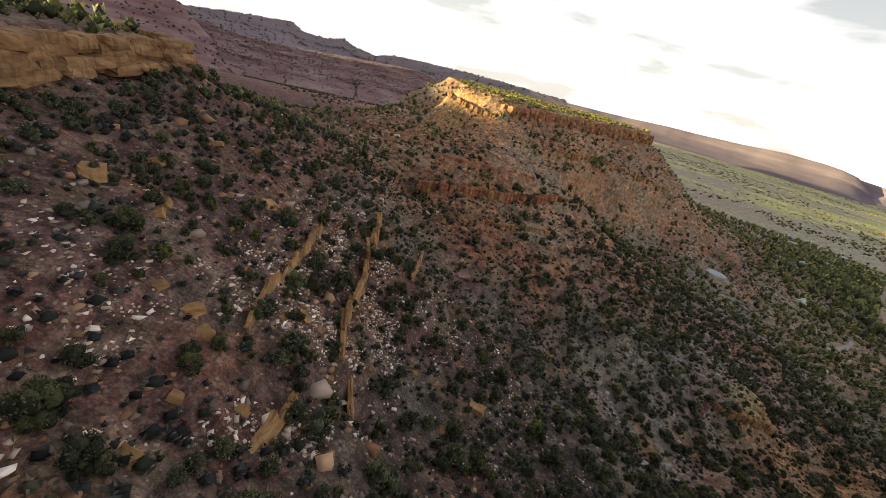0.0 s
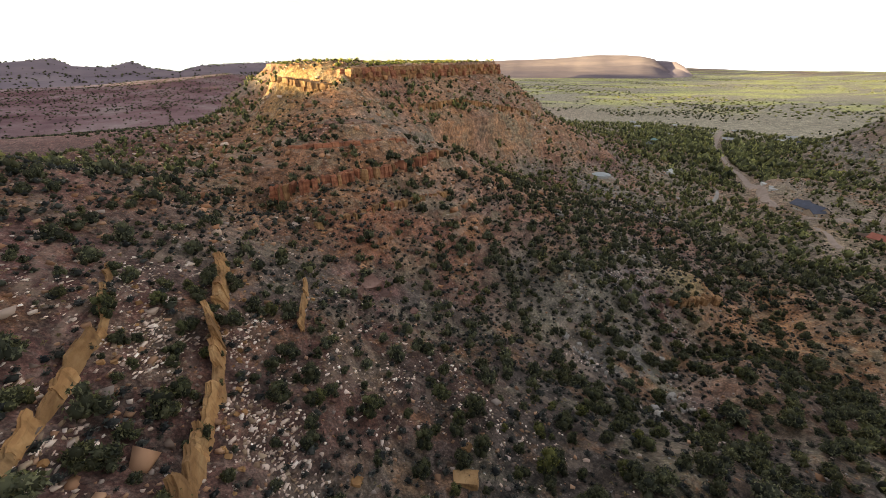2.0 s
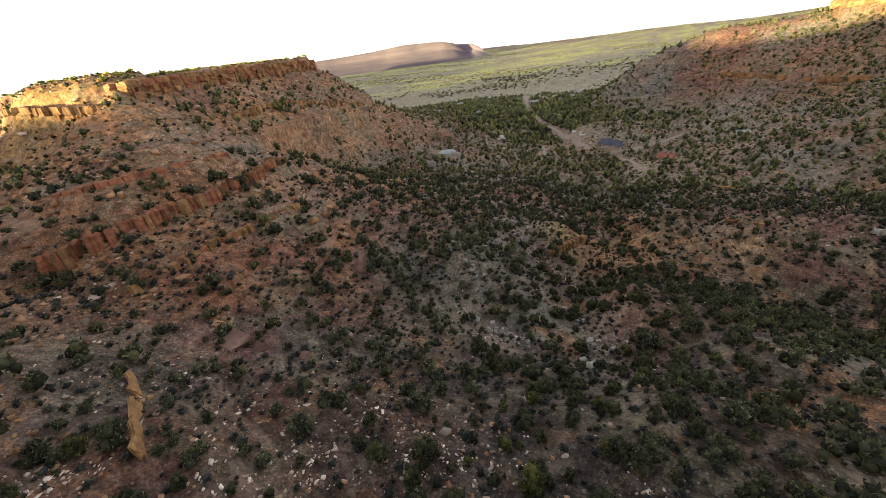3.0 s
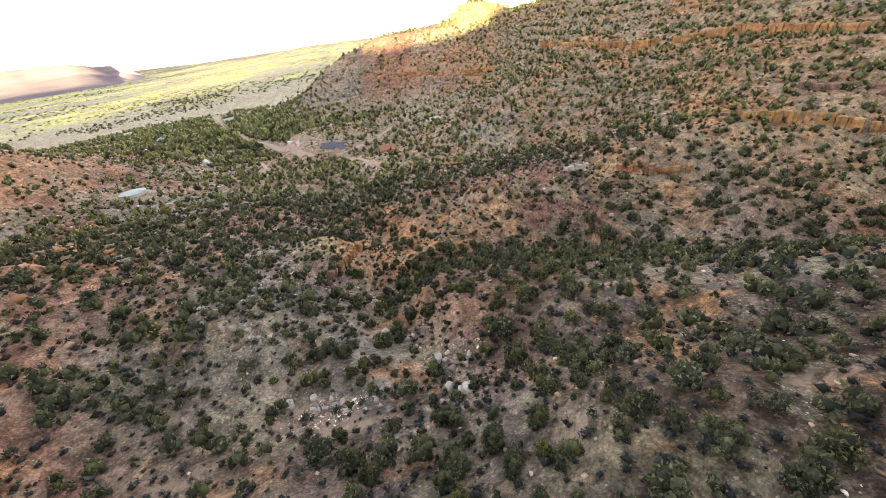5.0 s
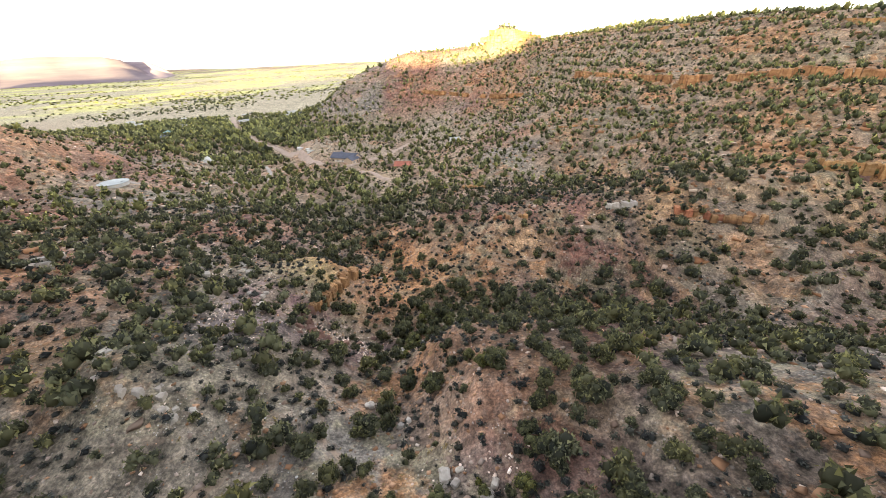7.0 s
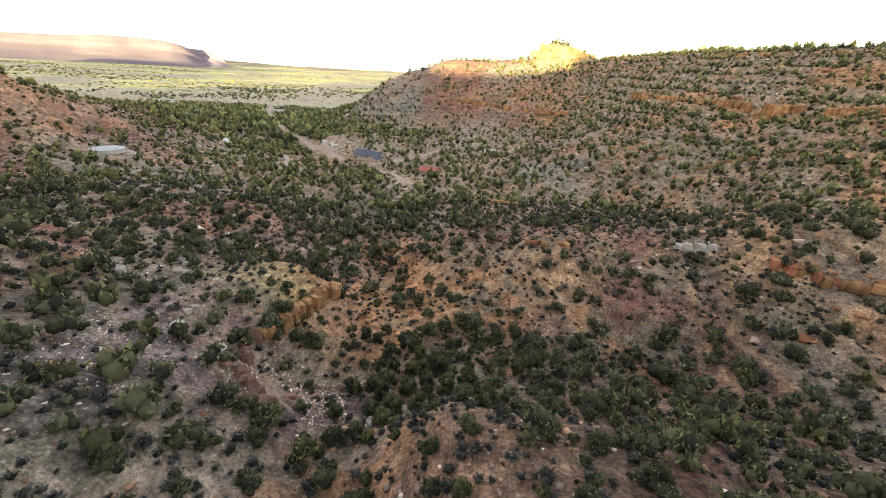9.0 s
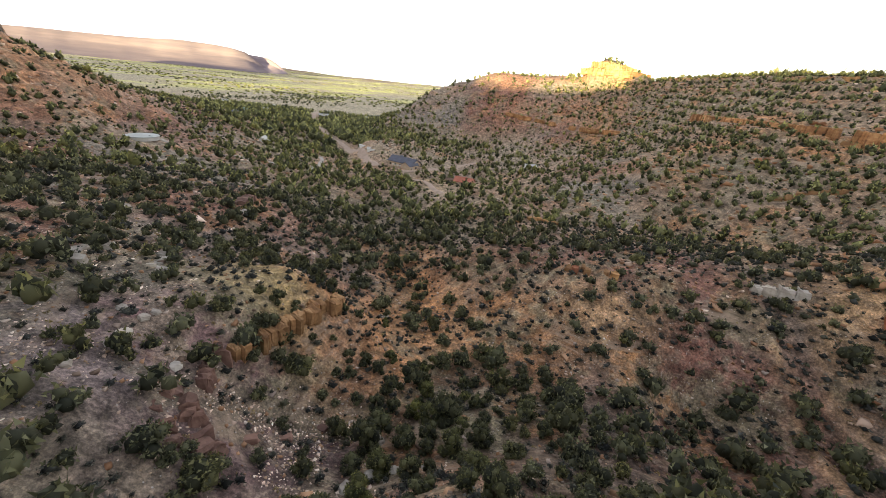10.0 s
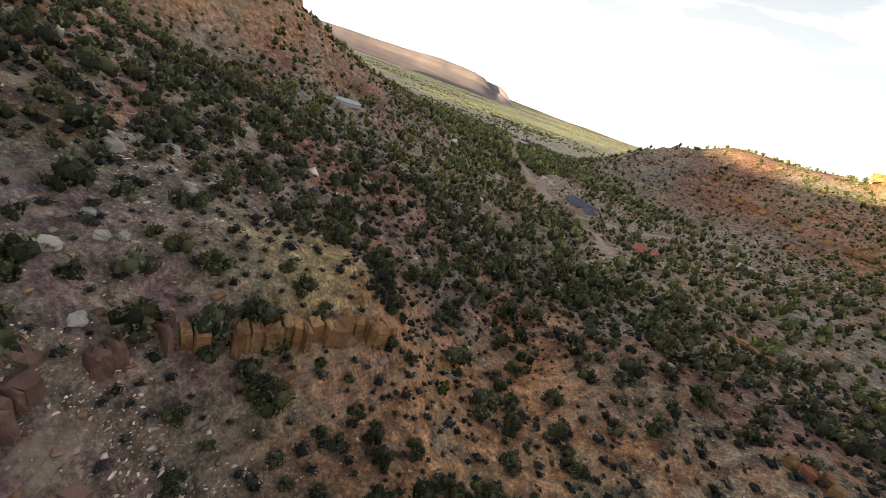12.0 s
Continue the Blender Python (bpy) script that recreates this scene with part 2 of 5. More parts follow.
# ---- ground form ----
# Lines along which the land breaks: washes, feet of cliffs, crests (x, y, z).
LINES = {
    "wash": [(-31, 1.2, -48.2), (-38.1, 19.1, -54.6), (-44.6, 47.1, -59.3), (-42.8, 77.5, -72.6), (-51.1, 103.8, -80.5), (-61.9, 130.1, -90.8), (-51.3, 154.2, -94.2), (-58.5, 185.8, -97.7), (-85.8, 219.1, -96.4), (-107.6, 253.4, -91.4), (-134.7, 348.3, -98.8), (-215.6, 512.9, -102), (-319, 770.5, -108.3)],
    "side_wash": [(-49.7, 157.3, -94.6), (-20.7, 149.6, -91), (-0.8, 157.7, -91.4), (27.9, 139, -90), (52.6, 123.2, -87.7), (92, 94.4, -95.9), (141, 62.7, -75.9)],
    "spur": [(-41.1, 110.8, -72.9), (-41.2, 94.3, -69.7), (-18.5, 84.7, -65), (-3.4, 65.3, -59.5), (17.5, 82.1, -63.1), (53.5, 69, -58.8), (118.9, 27.6, -42.9)],
    "spur_west": [(-19.3, 44.1, -53.5), (-25.5, 55, -54.3), (-26.4, 77.9, -68.1), (-11.6, 68.6, -61.9)],
    "near_slope": [(-18.1, -12.9, -29.2), (-28.4, -14.3, -30.5), (-48.5, -14, -32), (-25, -0.6, -38.1), (-54, -0.7, -44.7), (-87.7, -7.6, -34.9), (-45.6, 8.8, -49.9), (-72.9, -0.2, -41.7), (-62.7, 29.1, -54.3)],
    "near_upper": [(13.9, -22, -20.7), (-28.5, -23.7, -23.8), (-47.8, -27.6, -22.6), (-76.1, -24, -24.9), (-94.8, -25.1, -24.8)],
    "near_foot": [(34.6, -40, -15.5), (-17, -42, -14.5), (-48, -43, -13.5), (-70, -46, -13), (-98, -43, -12.8), (-108, -53, -14), (-128, -88, -18)],
    "near_back": [(65.4, -118.8, -17.2), (-58.5, -122.7, -17.8), (-141.1, -123.9, -23.9), (-299, -167.4, -37.4), (-397.3, -424.6, -39), (104.9, -418, -21.9)],
    "saddle": [(-125.7, -13, -28.8), (-152.6, 8.2, -38.5), (-221.3, 0, -42.9), (-279.8, -27.8, -41.4)],
    "west_valley": [(-327.5, -69.4, -65.1), (-489, -17, -73.1), (-685.5, 139.5, -78.7), (-899.1, 498.8, -104.2)],
    "mesa_foot": [(-97.6, 34.4, -55.8), (-94.7, 65.6, -68.7), (-87.5, 77, -70.2), (-97.9, 103.3, -66.7), (-137.9, 123.8, -59.6), (-125.7, 149.6, -68.9)],
    "mesa_low": [(-142.5, 17.2, -47.5), (-135, 40.8, -42.1), (-154.9, 91.2, -42.4), (-196.1, 124.7, -49.5)],
    "mesa_mid": [(-149.6, 39.9, -33.1), (-169.2, 68.7, -28.1), (-184.1, 89, -38.5), (-206.2, 103.7, -34.1), (-236.1, 130.3, -35.5), (-239.6, 211.7, -43.8), (-266.6, 238.9, -39.3)],
    "mesa_base": [(-207.6, 56.4, -26.2), (-212.4, 69.5, -22.5), (-234.2, 106.8, -19.4), (-297.3, 219.7, -22.6), (-304.8, 236.1, -23.4)],
    "mesa_behind": [(-225.8, 51.4, -26), (-249.7, 44, -26.4), (-322.1, 45.1, -27.8), (-427.1, 56.5, -29.8), (-466.6, 90.7, -32.4), (-448, 188.1, -39.5), (-381.8, 250, -37.3), (-325.2, 249.8, -28.6)],
    "tank_spur": [(-212.1, 156.3, -62.8), (-223.2, 180.5, -65.5), (-226.3, 215.4, -67.5), (-199.8, 242.1, -76.5), (-152.8, 239.7, -85.7)],
    "tank_low": [(-172.8, 190.4, -77.4), (-184.2, 217.4, -78.3), (-218.6, 258, -74.4), (-237.2, 259.4, -56.1), (-281.8, 283.7, -49.9), (-368.2, 364.3, -65.9)],
    "west_bench": [(-114, 179.1, -76.4), (-88.6, 156.7, -80.5), (-75.6, 152.6, -78.9), (-76.6, 136.7, -77.6), (-80.2, 113.1, -71.5), (-87.6, 94.9, -62.8)],
    "cliff_foot": [(-62.7, 163.5, -93.5), (-66.2, 152.2, -85.9), (-69.2, 141.6, -84.7), (-70, 128.7, -85.1), (-69.7, 119.3, -79.7)],
    "west_bank": [(-121.2, 236.1, -89.1), (-138.6, 194.8, -76.5), (-101.2, 209.4, -87.8), (-149, 248.7, -83.9)],
    "nose": [(-43.1, 196.3, -86.3), (-20.2, 176.4, -80), (-0.7, 174.9, -78), (19, 171.8, -75.7), (36.2, 172.5, -69.1), (58, 169.5, -68.3), (97.4, 147.4, -78), (143.2, 111.9, -68)],
    "nose_foot": [(-33, 163.2, -88.6), (15.7, 158.3, -83.2), (33, 154.4, -84.7), (50, 130.9, -82.6)],
    "nose_back": [(-16.3, 251.6, -85.1), (21.5, 242.9, -87), (37.5, 207.9, -80), (61.4, 205.4, -70.2)],
    "east_bench": [(29.2, 250, -76.8), (55.8, 252.2, -68.1), (94.9, 250.8, -52.9), (119.1, 238.9, -45.3), (135, 192, -48.2), (73.3, 215.2, -65.1)],
    "east_slope": [(36.7, 280.6, -66.6), (79.7, 297.2, -48.8), (93.2, 423.2, -41.7), (39.9, 441.7, -76.4), (-17.6, 369.9, -93.3), (-55.1, 495.9, -93.9)],
    "east_rim": [(205, 133, -26), (205, 201, -23), (190, 262, -21), (172, 337, -16), (140, 400, -18), (118, 501, -17), (97, 572, -20), (60, 574, -20.8)],
    "east_mid": [(165, 215, -42), (145, 270, -39), (118, 330, -33), (105, 420, -34)],
    "east_top": [(300, 150, -24), (290, 330, -22), (240, 562, -20)],
    "knob_ridge": [(35, 574, -22), (-15, 567, -28), (-58, 568, -28.5), (-93, 565, -40), (-134, 559, -55), (-160, 566, -78)],
    "valley_floor": [(-62.9, 262.8, -92.1), (-70.4, 289.1, -92.7), (-58.2, 317.6, -94.9), (-103.2, 341.9, -93.2), (-142.3, 380.7, -89), (-119.2, 451.6, -91.9)],
    "far_plain": [(-226.3, 451.1, -89.8), (-384.5, 467.3, -86.6), (-211.2, 710.4, -105.8), (-489.7, 748.3, -108.8), (-600, 1000, -126), (3.2, 1006.1, -118.8), (303.2, 911.3, -112.8), (407.4, 624.9, -46.9)],
}

def dense(lines, step):
    out = []
    for pts in lines.values():
        for a, b in zip(pts, pts[1:]):
            n = max(1, round(math.dist(a[:2], b[:2]) / step))
            out += [tuple(p + (q - p) * k / n for p, q in zip(a, b)) for k in range(n)]
        out.append(pts[-1])
    return np.array(sorted(set(out)), float)
SPOTS = dense(LINES, 18)
def kernel(p):
    return np.sqrt(((p[:, None] - SPOTS[None, :, :2]) ** 2).sum(-1) + 6)
K = kernel(SPOTS[:, :2])
WEIGHT = np.linalg.lstsq(np.vstack([np.c_[K - 0.5 * np.eye(len(K)), np.ones(len(K))], np.r_[np.ones(len(K)), 0][None] * 50]), np.r_[SPOTS[:, 2], 0], rcond=None)[0]
def hashed(i, j, seed):
    v = np.sin(i * 127.1 + j * 311.7 + seed * 74.7) * 43758.5453
    return v - np.floor(v)
def wave(x, y, size, seed=0):
    u, v = np.asarray(x, float) / size, np.asarray(y, float) / size
    i, j = np.floor(u), np.floor(v)
    f, g = u - i, v - j
    f, g = f * f * (3 - 2 * f), g * g * (3 - 2 * g)
    a = hashed(i, j, seed) * (1 - f) + hashed(i + 1, j, seed) * f
    b = hashed(i, j + 1, seed) * (1 - f) + hashed(i + 1, j + 1, seed) * f
    return (a * (1 - g) + b * g) * 2 - 1
def rugged(x, y, size, seed=0, octaves=3):
    return sum(wave(x, y, size / 2 ** k, seed + k) / 2 ** k for k in range(octaves))
def edge_distance(x, y, poly):
    """Distance to a polygon's edge, negative inside."""
    d, inside = np.full(x.shape, 1e9), np.zeros(x.shape, bool)
    for (ax, ay), (bx, by) in zip(poly, poly[1:] + poly[:1]):
        ex, ey = bx - ax, by - ay
        t = np.clip(((x - ax) * ex + (y - ay) * ey) / (ex * ex + ey * ey), 0, 1)
        d = np.minimum(d, np.hypot(x - ax - t * ex, y - ay - t * ey))
        if ey:
            inside ^= ((ay > y) != (by > y)) & (x < ax + (y - ay) * ex / ey)
    return np.where(inside, -d, d)
def gullied(x, y):
    """Where the slope above the side wash is cut into ribs and gullies."""
    k = np.clip(1.35 - np.hypot((x - 45) / 88, (y - 0.12 * (45 - x) - 152) / 22), 0, 1)
    return np.minimum(1, k * 2)
def ribs(x, y):
    return 1 - np.abs(wave(x + 3 * wave(x, y, 11, 23), 0.18 * y, 8.5, 61))
# Flat-topped rocks and added sun-blocking plateaus: rim outline, height at a point of it, slope of the top.
CAPS = {
    "near": ([(66, -54), (0, -51), (-42, -51), (-70, -53.5), (-99, -51), (-104, -58), (-119, -92), (-151, -134), (-219, -235), (-197, -423), (165, -417), (170, -60)], (-68, -50, -7.2), (0.006, -0.004)),
    # Four unseen plateaus added to keep the low sun off the canyon.
    "sun_block_south": ([(180, -955), (-330, -955), (-330, -1500), (220, -1500)], (-100, -955, 50), (0, 0)),
    "sun_block_middle": ([(-334, -955), (-560, -955), (-570, -1500), (-334, -1500)], (-450, -955, 28), (0, 0)),
    "sun_block_west": ([(-562, -955), (-800, -955), (-820, -1500), (-562, -1500)], (-700, -955, 25), (0, 0)),
    "sun_block_far_west": ([(-804, -1010), (-1500, -1010), (-1750, -1050), (-1750, -1500), (-804, -1500)], (-1200, -1020, -16), (0, 0)),
    "mesa": ([(-234.4, 73.8), (-222.7, 73.6), (-242.5, 104.3), (-270, 164), (-302, 229), (-312, 241), (-377, 238), (-430.4, 173.9), (-450.3, 98.5), (-426.4, 68.9), (-320.2, 69.7), (-263.9, 71.7)], (-220.4, 69, -7.2), (-0.010, 0.014)),
    "knob_low": ([(32.6, 569.7), (44, 552.8), (75, 549.3), (98.3, 563), (95.3, 587.1), (52.6, 592.4)], (66, 570.9, -13), (0, 0)),
    "knob_high": ([(42, 569.5), (50, 559.5), (69, 558), (84, 566), (80, 580), (54, 582)], (61.9, 570.7, -7.5), (-0.06, 0)),
    "knob_mid": ([(46.5, 569.5), (52.5, 562.5), (66, 561), (76, 567), (73, 578), (56, 580)], (61.9, 570.7, -2.6), (-0.08, 0)),
    "knob_top": ([(52, 570.2), (56.3, 565.8), (65, 565), (69, 569.8), (66.5, 575.5), (57.1, 576.1)], (61.9, 570.7, 1.2), (-0.08, 0)),
}
DOME = [(-227.8, 78.1), (-233.3, 64.3), (-250.6, 53.6), (-283.8, 55.2), (-301.9, 85.7), (-273.7, 109.7), (-242.1, 96)]
def ground(x, y):
    x, y = np.asarray(x, float), np.asarray(y, float)
    p = np.c_[x.ravel(), y.ravel()]
    z = np.concatenate([kernel(c) @ WEIGHT[:-1] + WEIGHT[-1] for c in np.array_split(p, len(p) // 8000 + 1)]).reshape(x.shape)
    r = np.hypot(x + 60, y - 200)
    far = np.clip((r - 620) / 380, 0, 1)
    far = far * far * (3 - 2 * far)
    z = z * (1 - far) + far * (-113 + 0.011 * np.maximum(r - 1800, 0) + 0.0025 * r * rugged(x, y, 700, 5))
    z = z + (1 - far) * ((0.9 * rugged(x, y, 16, 1) + 0.7 - 1.5 * np.abs(wave(x + 0.5 * y, y - 0.4 * x, 13, 13))) * np.clip((r + 50) / 150, 0.4, 1) + 0.35 * rugged(x, y, 4.4, 9, 2))
    level = z + 1.4 * rugged(x, y, 60, 77)
    part_up = level / 5.2 - np.floor(level / 5.2)
    stepped = (np.floor(level / 5.2) + np.clip((part_up - 0.5) / 0.3, 0, 1)) * 5.2 - level
    banded = np.clip((-95 - x) / 25, 0, 1) * np.clip((z + 68) / 10, 0, 1) + np.clip((x - 15) / 25, 0, 1) * np.clip((y - 110) / 40, 0, 1)
    z = z + (1 - far) * 0.7 * banded * stepped * np.clip(0.6 + rugged(x, y, 45, 91), 0, 1)
    z = z + gullied(x, y) * (2.6 * ribs(x, y) - 1.7)
    dome = edge_distance(x, y, DOME) + 7 + 1.2 * rugged(x, y, 14, 35)
    z = np.maximum(z, np.where(dome < 45, -4.6 - 0.4 * np.maximum(dome, 0) - 3.0 * np.clip((dome - 8) / 2.0, 0, 1) - 3.0 * np.clip((dome - 14) / 2.0, 0, 1) - 0.012 * np.maximum(dome, 0) ** 2 + 0.6 * rugged(x, y, 9, 37), -1e3))
    foot = edge_distance(x, y, CAPS["mesa"][0]) + 1.5 * rugged(x, y, 12, 39)
    z = np.where((foot > 0) & (foot < 40), np.maximum(z, -12.6 + 2.6 * np.clip((84 - y) / 12, 0, 1) - 0.62 * foot + 0.5 * rugged(x, y, 7, 45)), z)
    for poly, (px, py, pz), (sx, sy) in CAPS.values():
        d = edge_distance(x, y, poly) + 1.6 * rugged(x, y, 9, 21)
        top = pz + sx * (x - px) + sy * (y - py) + 0.5 * rugged(x, y, 20, 33)
        k = np.clip(0.5 - d / 2.4, 0, 1)
        z = np.where(d < 1.2, z * (1 - k) + np.maximum(top, z) * k, z)
    return z
# ---- ground mesh ----
def lines_of(lo, hi, step, end_lo, end_hi, grow=1.06):
    mid, up, down, s = list(np.arange(lo, hi, step)), [hi], [lo], step
    while up[-1] < end_hi:
        s *= grow
        up.append(up[-1] + s)
    s = step
    while down[-1] > end_lo:
        s *= grow
        down.append(down[-1] - s)
    return np.array(down[:0:-1] + mid + up)
GX, GY = lines_of(-345, 155, 1.6, -4700, 4500), lines_of(-60, 330, 1.6, -3000, 4800)
XX, YY = np.meshgrid(GX, GY)
ZZ = ground(XX, YY)
def gz(x, y):
    """Height of the ground sheet."""
    x, y = np.asarray(x, float), np.asarray(y, float)
    i = np.clip(np.searchsorted(GX, x) - 1, 0, len(GX) - 2)
    j = np.clip(np.searchsorted(GY, y) - 1, 0, len(GY) - 2)
    f, g = (x - GX[i]) / (GX[i + 1] - GX[i]), (y - GY[j]) / (GY[j + 1] - GY[j])
    return (ZZ[j, i] * (1 - f) + ZZ[j, i + 1] * f) * (1 - g) + (ZZ[j + 1, i] * (1 - f) + ZZ[j + 1, i + 1] * f) * g
def gslope(x, y, e=2.0):
    return np.hypot(gz(x + e, y) - gz(x - e, y), gz(x, y + e) - gz(x, y - e)) / (2 * e)
def blob(x, y, cx, cy, rx, ry, turn=0.0):
    c, s = math.cos(radians(turn)), math.sin(radians(turn))
    u, v = ((x - cx) * c + (y - cy) * s) / rx, (-(x - cx) * s + (y - cy) * c) / ry
    return np.clip(1.4 - np.hypot(u, v) * (1 + 0.35 * wave(x, y, max(rx, ry) * 0.5, 3)), 0, 1)
def soil_colours():
    red, stony, orange = np.array((0.162, 0.078, 0.059)), np.array((0.150, 0.132, 0.116)), np.array((0.31, 0.145, 0.062))
    x, y, z = XX[..., None], YY[..., None], ZZ[..., None]
    k = np.clip(0.52 + 1.1 * rugged(x, y, 38, 11), 0, 1)
    c = red * (1 - k) + stony * k
    mesa = np.clip((-85 - x) / 60, 0, 1) * np.clip((z + 80) / 26, 0, 1)
    mesa = mesa * np.clip(0.75 + 0.55 * rugged(x, y, 26, 19), 0.2, 1)
    c = c * (1 - 0.75 * mesa) + np.array((0.335, 0.163, 0.074)) * 0.75 * mesa
    floor = np.clip((-78 - z) / 10, 0, 1) * np.clip((y - 170) / 60, 0, 1)
    c = c * (1 - 0.6 * floor) + np.array((0.26, 0.19, 0.125)) * 0.6 * floor
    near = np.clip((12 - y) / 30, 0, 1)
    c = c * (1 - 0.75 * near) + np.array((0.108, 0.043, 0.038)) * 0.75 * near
    east = np.clip((x - 5) / 30, 0, 1) * np.clip((y - 100) / 60, 0, 1)
    rusty = east * np.clip(rugged(x, y, 30, 43) * 2.4 - 0.6, 0, 1)
    c = c * (1 - 0.75 * east) + np.array((0.185, 0.128, 0.082)) * 0.75 * east
    c = c * (1 - 0.6 * rusty) + orange * 0.6 * rusty
    for cx, cy, rx, ry, turn, col in (
        (-47.2, 159.2, 30, 26, 0, (0.24, 0.14, 0.075)), (-53.9, 171, 9, 22, 12, orange), (-64.4, 196.5, 10, 26, 20, orange), (-34.7, 165.4, 14, 8, 0, orange), (-66.4, 160.6, 8, 10, 0, orange),
        # The blob at (-258.3, 66) is golden: sunlight on the dome put into soil colour.
        (-81, 94.4, 30, 34, 0, (0.155, 0.13, 0.095)), (-258.3, 66, 40, 30, 0, (0.36, 0.215, 0.075)), (-35.3, 57.5, 9, 12, 0, stony), (-57, 85.4, 16, 20, 0, stony), (-30.6, 92.6, 9, 9, 0, (0.19, 0.105, 0.062)), (6.3, 37.1, 42, 34, 0, (0.085, 0.056, 0.042)),
        (-96.6, 32.4, 9, 7, 30, (0.245, 0.116, 0.102)), (-81, 145.4, 9, 14, 0, (0.245, 0.170, 0.088)), (-82.8, 122.4, 9, 12, 0, (0.231, 0.116, 0.095)),
        (-72.3, 135.3, 3, 9, 12, (0.30, 0.14, 0.065)), (-42.4, 138, 30, 20, 0, (0.12, 0.074, 0.05)), (-18.2, 61.2, 16, 20, 0, (0.165, 0.112, 0.08)), (-48.8, 126.7, 8, 5, -20, (0.27, 0.13, 0.06)), (-56.4, 145.9, 4, 12, 15, (0.27, 0.13, 0.06)), (-34.7, 163.3, 6, 14, 30, (0.26, 0.125, 0.06)), (-65.7, 124.1, 9, 8, 0, (0.125, 0.085, 0.082)), (-61.9, 133.3, 8, 8, 0, (0.129, 0.082, 0.075)), (-91.2, 114.8, 24, 34, 0, (0.105, 0.092, 0.074)), (-41, 108.9, 14, 18, 0, (0.19, 0.105, 0.065)), (-84.8, 118.5, 5, 16, 10, (0.15, 0.13, 0.118)),
        (-66, 124, 15, 13, 0, (0.118, 0.068, 0.074)), (-82, 121, 9, 14, 0, (0.125, 0.095, 0.094)), (-58, 155, 6, 22, 10, (0.36, 0.17, 0.075)), (-63, 141, 9, 11, 0, (0.27, 0.14, 0.078)), (-77, 146, 7, 11, 0, (0.30, 0.205, 0.095)), (-80, 131, 7, 8, 0, (0.19, 0.11, 0.108)),
        (-57.1, -3.9, 24, 10, 0, (0.105, 0.052, 0.042)), (-118.1, 44.5, 14, 22, 0, (0.231, 0.095, 0.054)), (13.3, 505.8, 60, 25, -20, (0.258, 0.116, 0.061)),
        (130.7, 235.8, 30, 60, 10, (0.245, 0.136, 0.068)), (-71, 300.7, 24, 16, 0, (0.245, 0.163, 0.095)), (-199.9, 240.4, 20, 16, 0, (0.231, 0.163, 0.116))):
        m = blob(x, y, cx, cy, rx, ry, turn)
        c = c * (1 - 0.9 * m) + np.array(col) * 0.9 * m
    face = gullied(x, y) * np.clip(ribs(x, y) * 2.2 - 1.05, 0, 1)
    c = c * (1 - 0.8 * face) + np.array((0.25, 0.155, 0.085)) * 0.8 * face
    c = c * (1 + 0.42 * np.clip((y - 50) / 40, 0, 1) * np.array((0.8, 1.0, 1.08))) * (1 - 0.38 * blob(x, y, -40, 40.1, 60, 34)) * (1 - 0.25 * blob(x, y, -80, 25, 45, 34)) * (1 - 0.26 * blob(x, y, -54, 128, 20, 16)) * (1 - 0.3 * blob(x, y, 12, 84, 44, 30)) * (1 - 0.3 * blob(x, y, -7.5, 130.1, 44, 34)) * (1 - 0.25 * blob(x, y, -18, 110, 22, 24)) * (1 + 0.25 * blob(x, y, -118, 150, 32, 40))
    r = np.hypot(x + 60, y - 200)
    plain = np.clip((r - 420) / 160, 0, 1) * np.clip((-86 - z) / 8, 0, 1)
    c = c * (1 - plain) + np.array((0.38, 0.335, 0.24)) * plain
    # Fields' yellow is raised past their own colour to paint in grazing sunlight.
    fields = np.clip((r - 900) / 300, 0, 1) * np.clip(rugged(x + y, (y - x) * 3, 260, 41) * 3, 0, 1) * np.clip((y - 300) / 300, 0, 1)
    c = c * (1 - 0.75 * fields) + np.array((0.52, 0.52, 0.16)) * 0.85 * fields
    west = np.clip((-500 - x) / 250, 0, 1) * np.clip((900 - y) / 500, 0, 1)
    c = c * (1 - 0.9 * west) + np.array((0.33, 0.17, 0.14)) * 0.9 * west
    s = (np.clip((520 - r) / 200, 0, 1) * np.clip(0.75 + 0.5 * rugged(x, y, 30, 17), 0.1, 1))[..., 0]
    s = s * (1 - 0.6 * blob(XX, YY, -92.9, 107, 24, 30)) * (0.55 + 0.45 * np.clip((YY - 20) / 40, 0, 1))
    return c.reshape(-1, 3), s.ravel()
def paint(mesh, name, rgb):
    at = mesh.color_attributes.new(name, "FLOAT_COLOR", "POINT")
    at.data.foreach_set("color", np.c_[rgb, np.ones(len(rgb))].astype(np.float32).ravel())
def quick_mesh(name, verts, faces):
    """A mesh from arrays of vertices and of equal-sided faces."""
    mesh, k = bpy.data.meshes.new(name), faces.shape[1]
    mesh.vertices.add(len(verts))
    mesh.vertices.foreach_set("co", np.ascontiguousarray(verts, np.float32).ravel())
    mesh.loops.add(faces.size)
    mesh.loops.foreach_set("vertex_index", np.ascontiguousarray(faces, np.int32).ravel())
    mesh.polygons.add(len(faces))
    mesh.polygons.foreach_set("loop_start", np.arange(0, faces.size, k, dtype=np.int32))
    mesh.update(calc_edges=True)
    mesh.validate()
    return mesh
ny, nx = XX.shape
idx = np.arange(nx * ny).reshape(ny, nx)
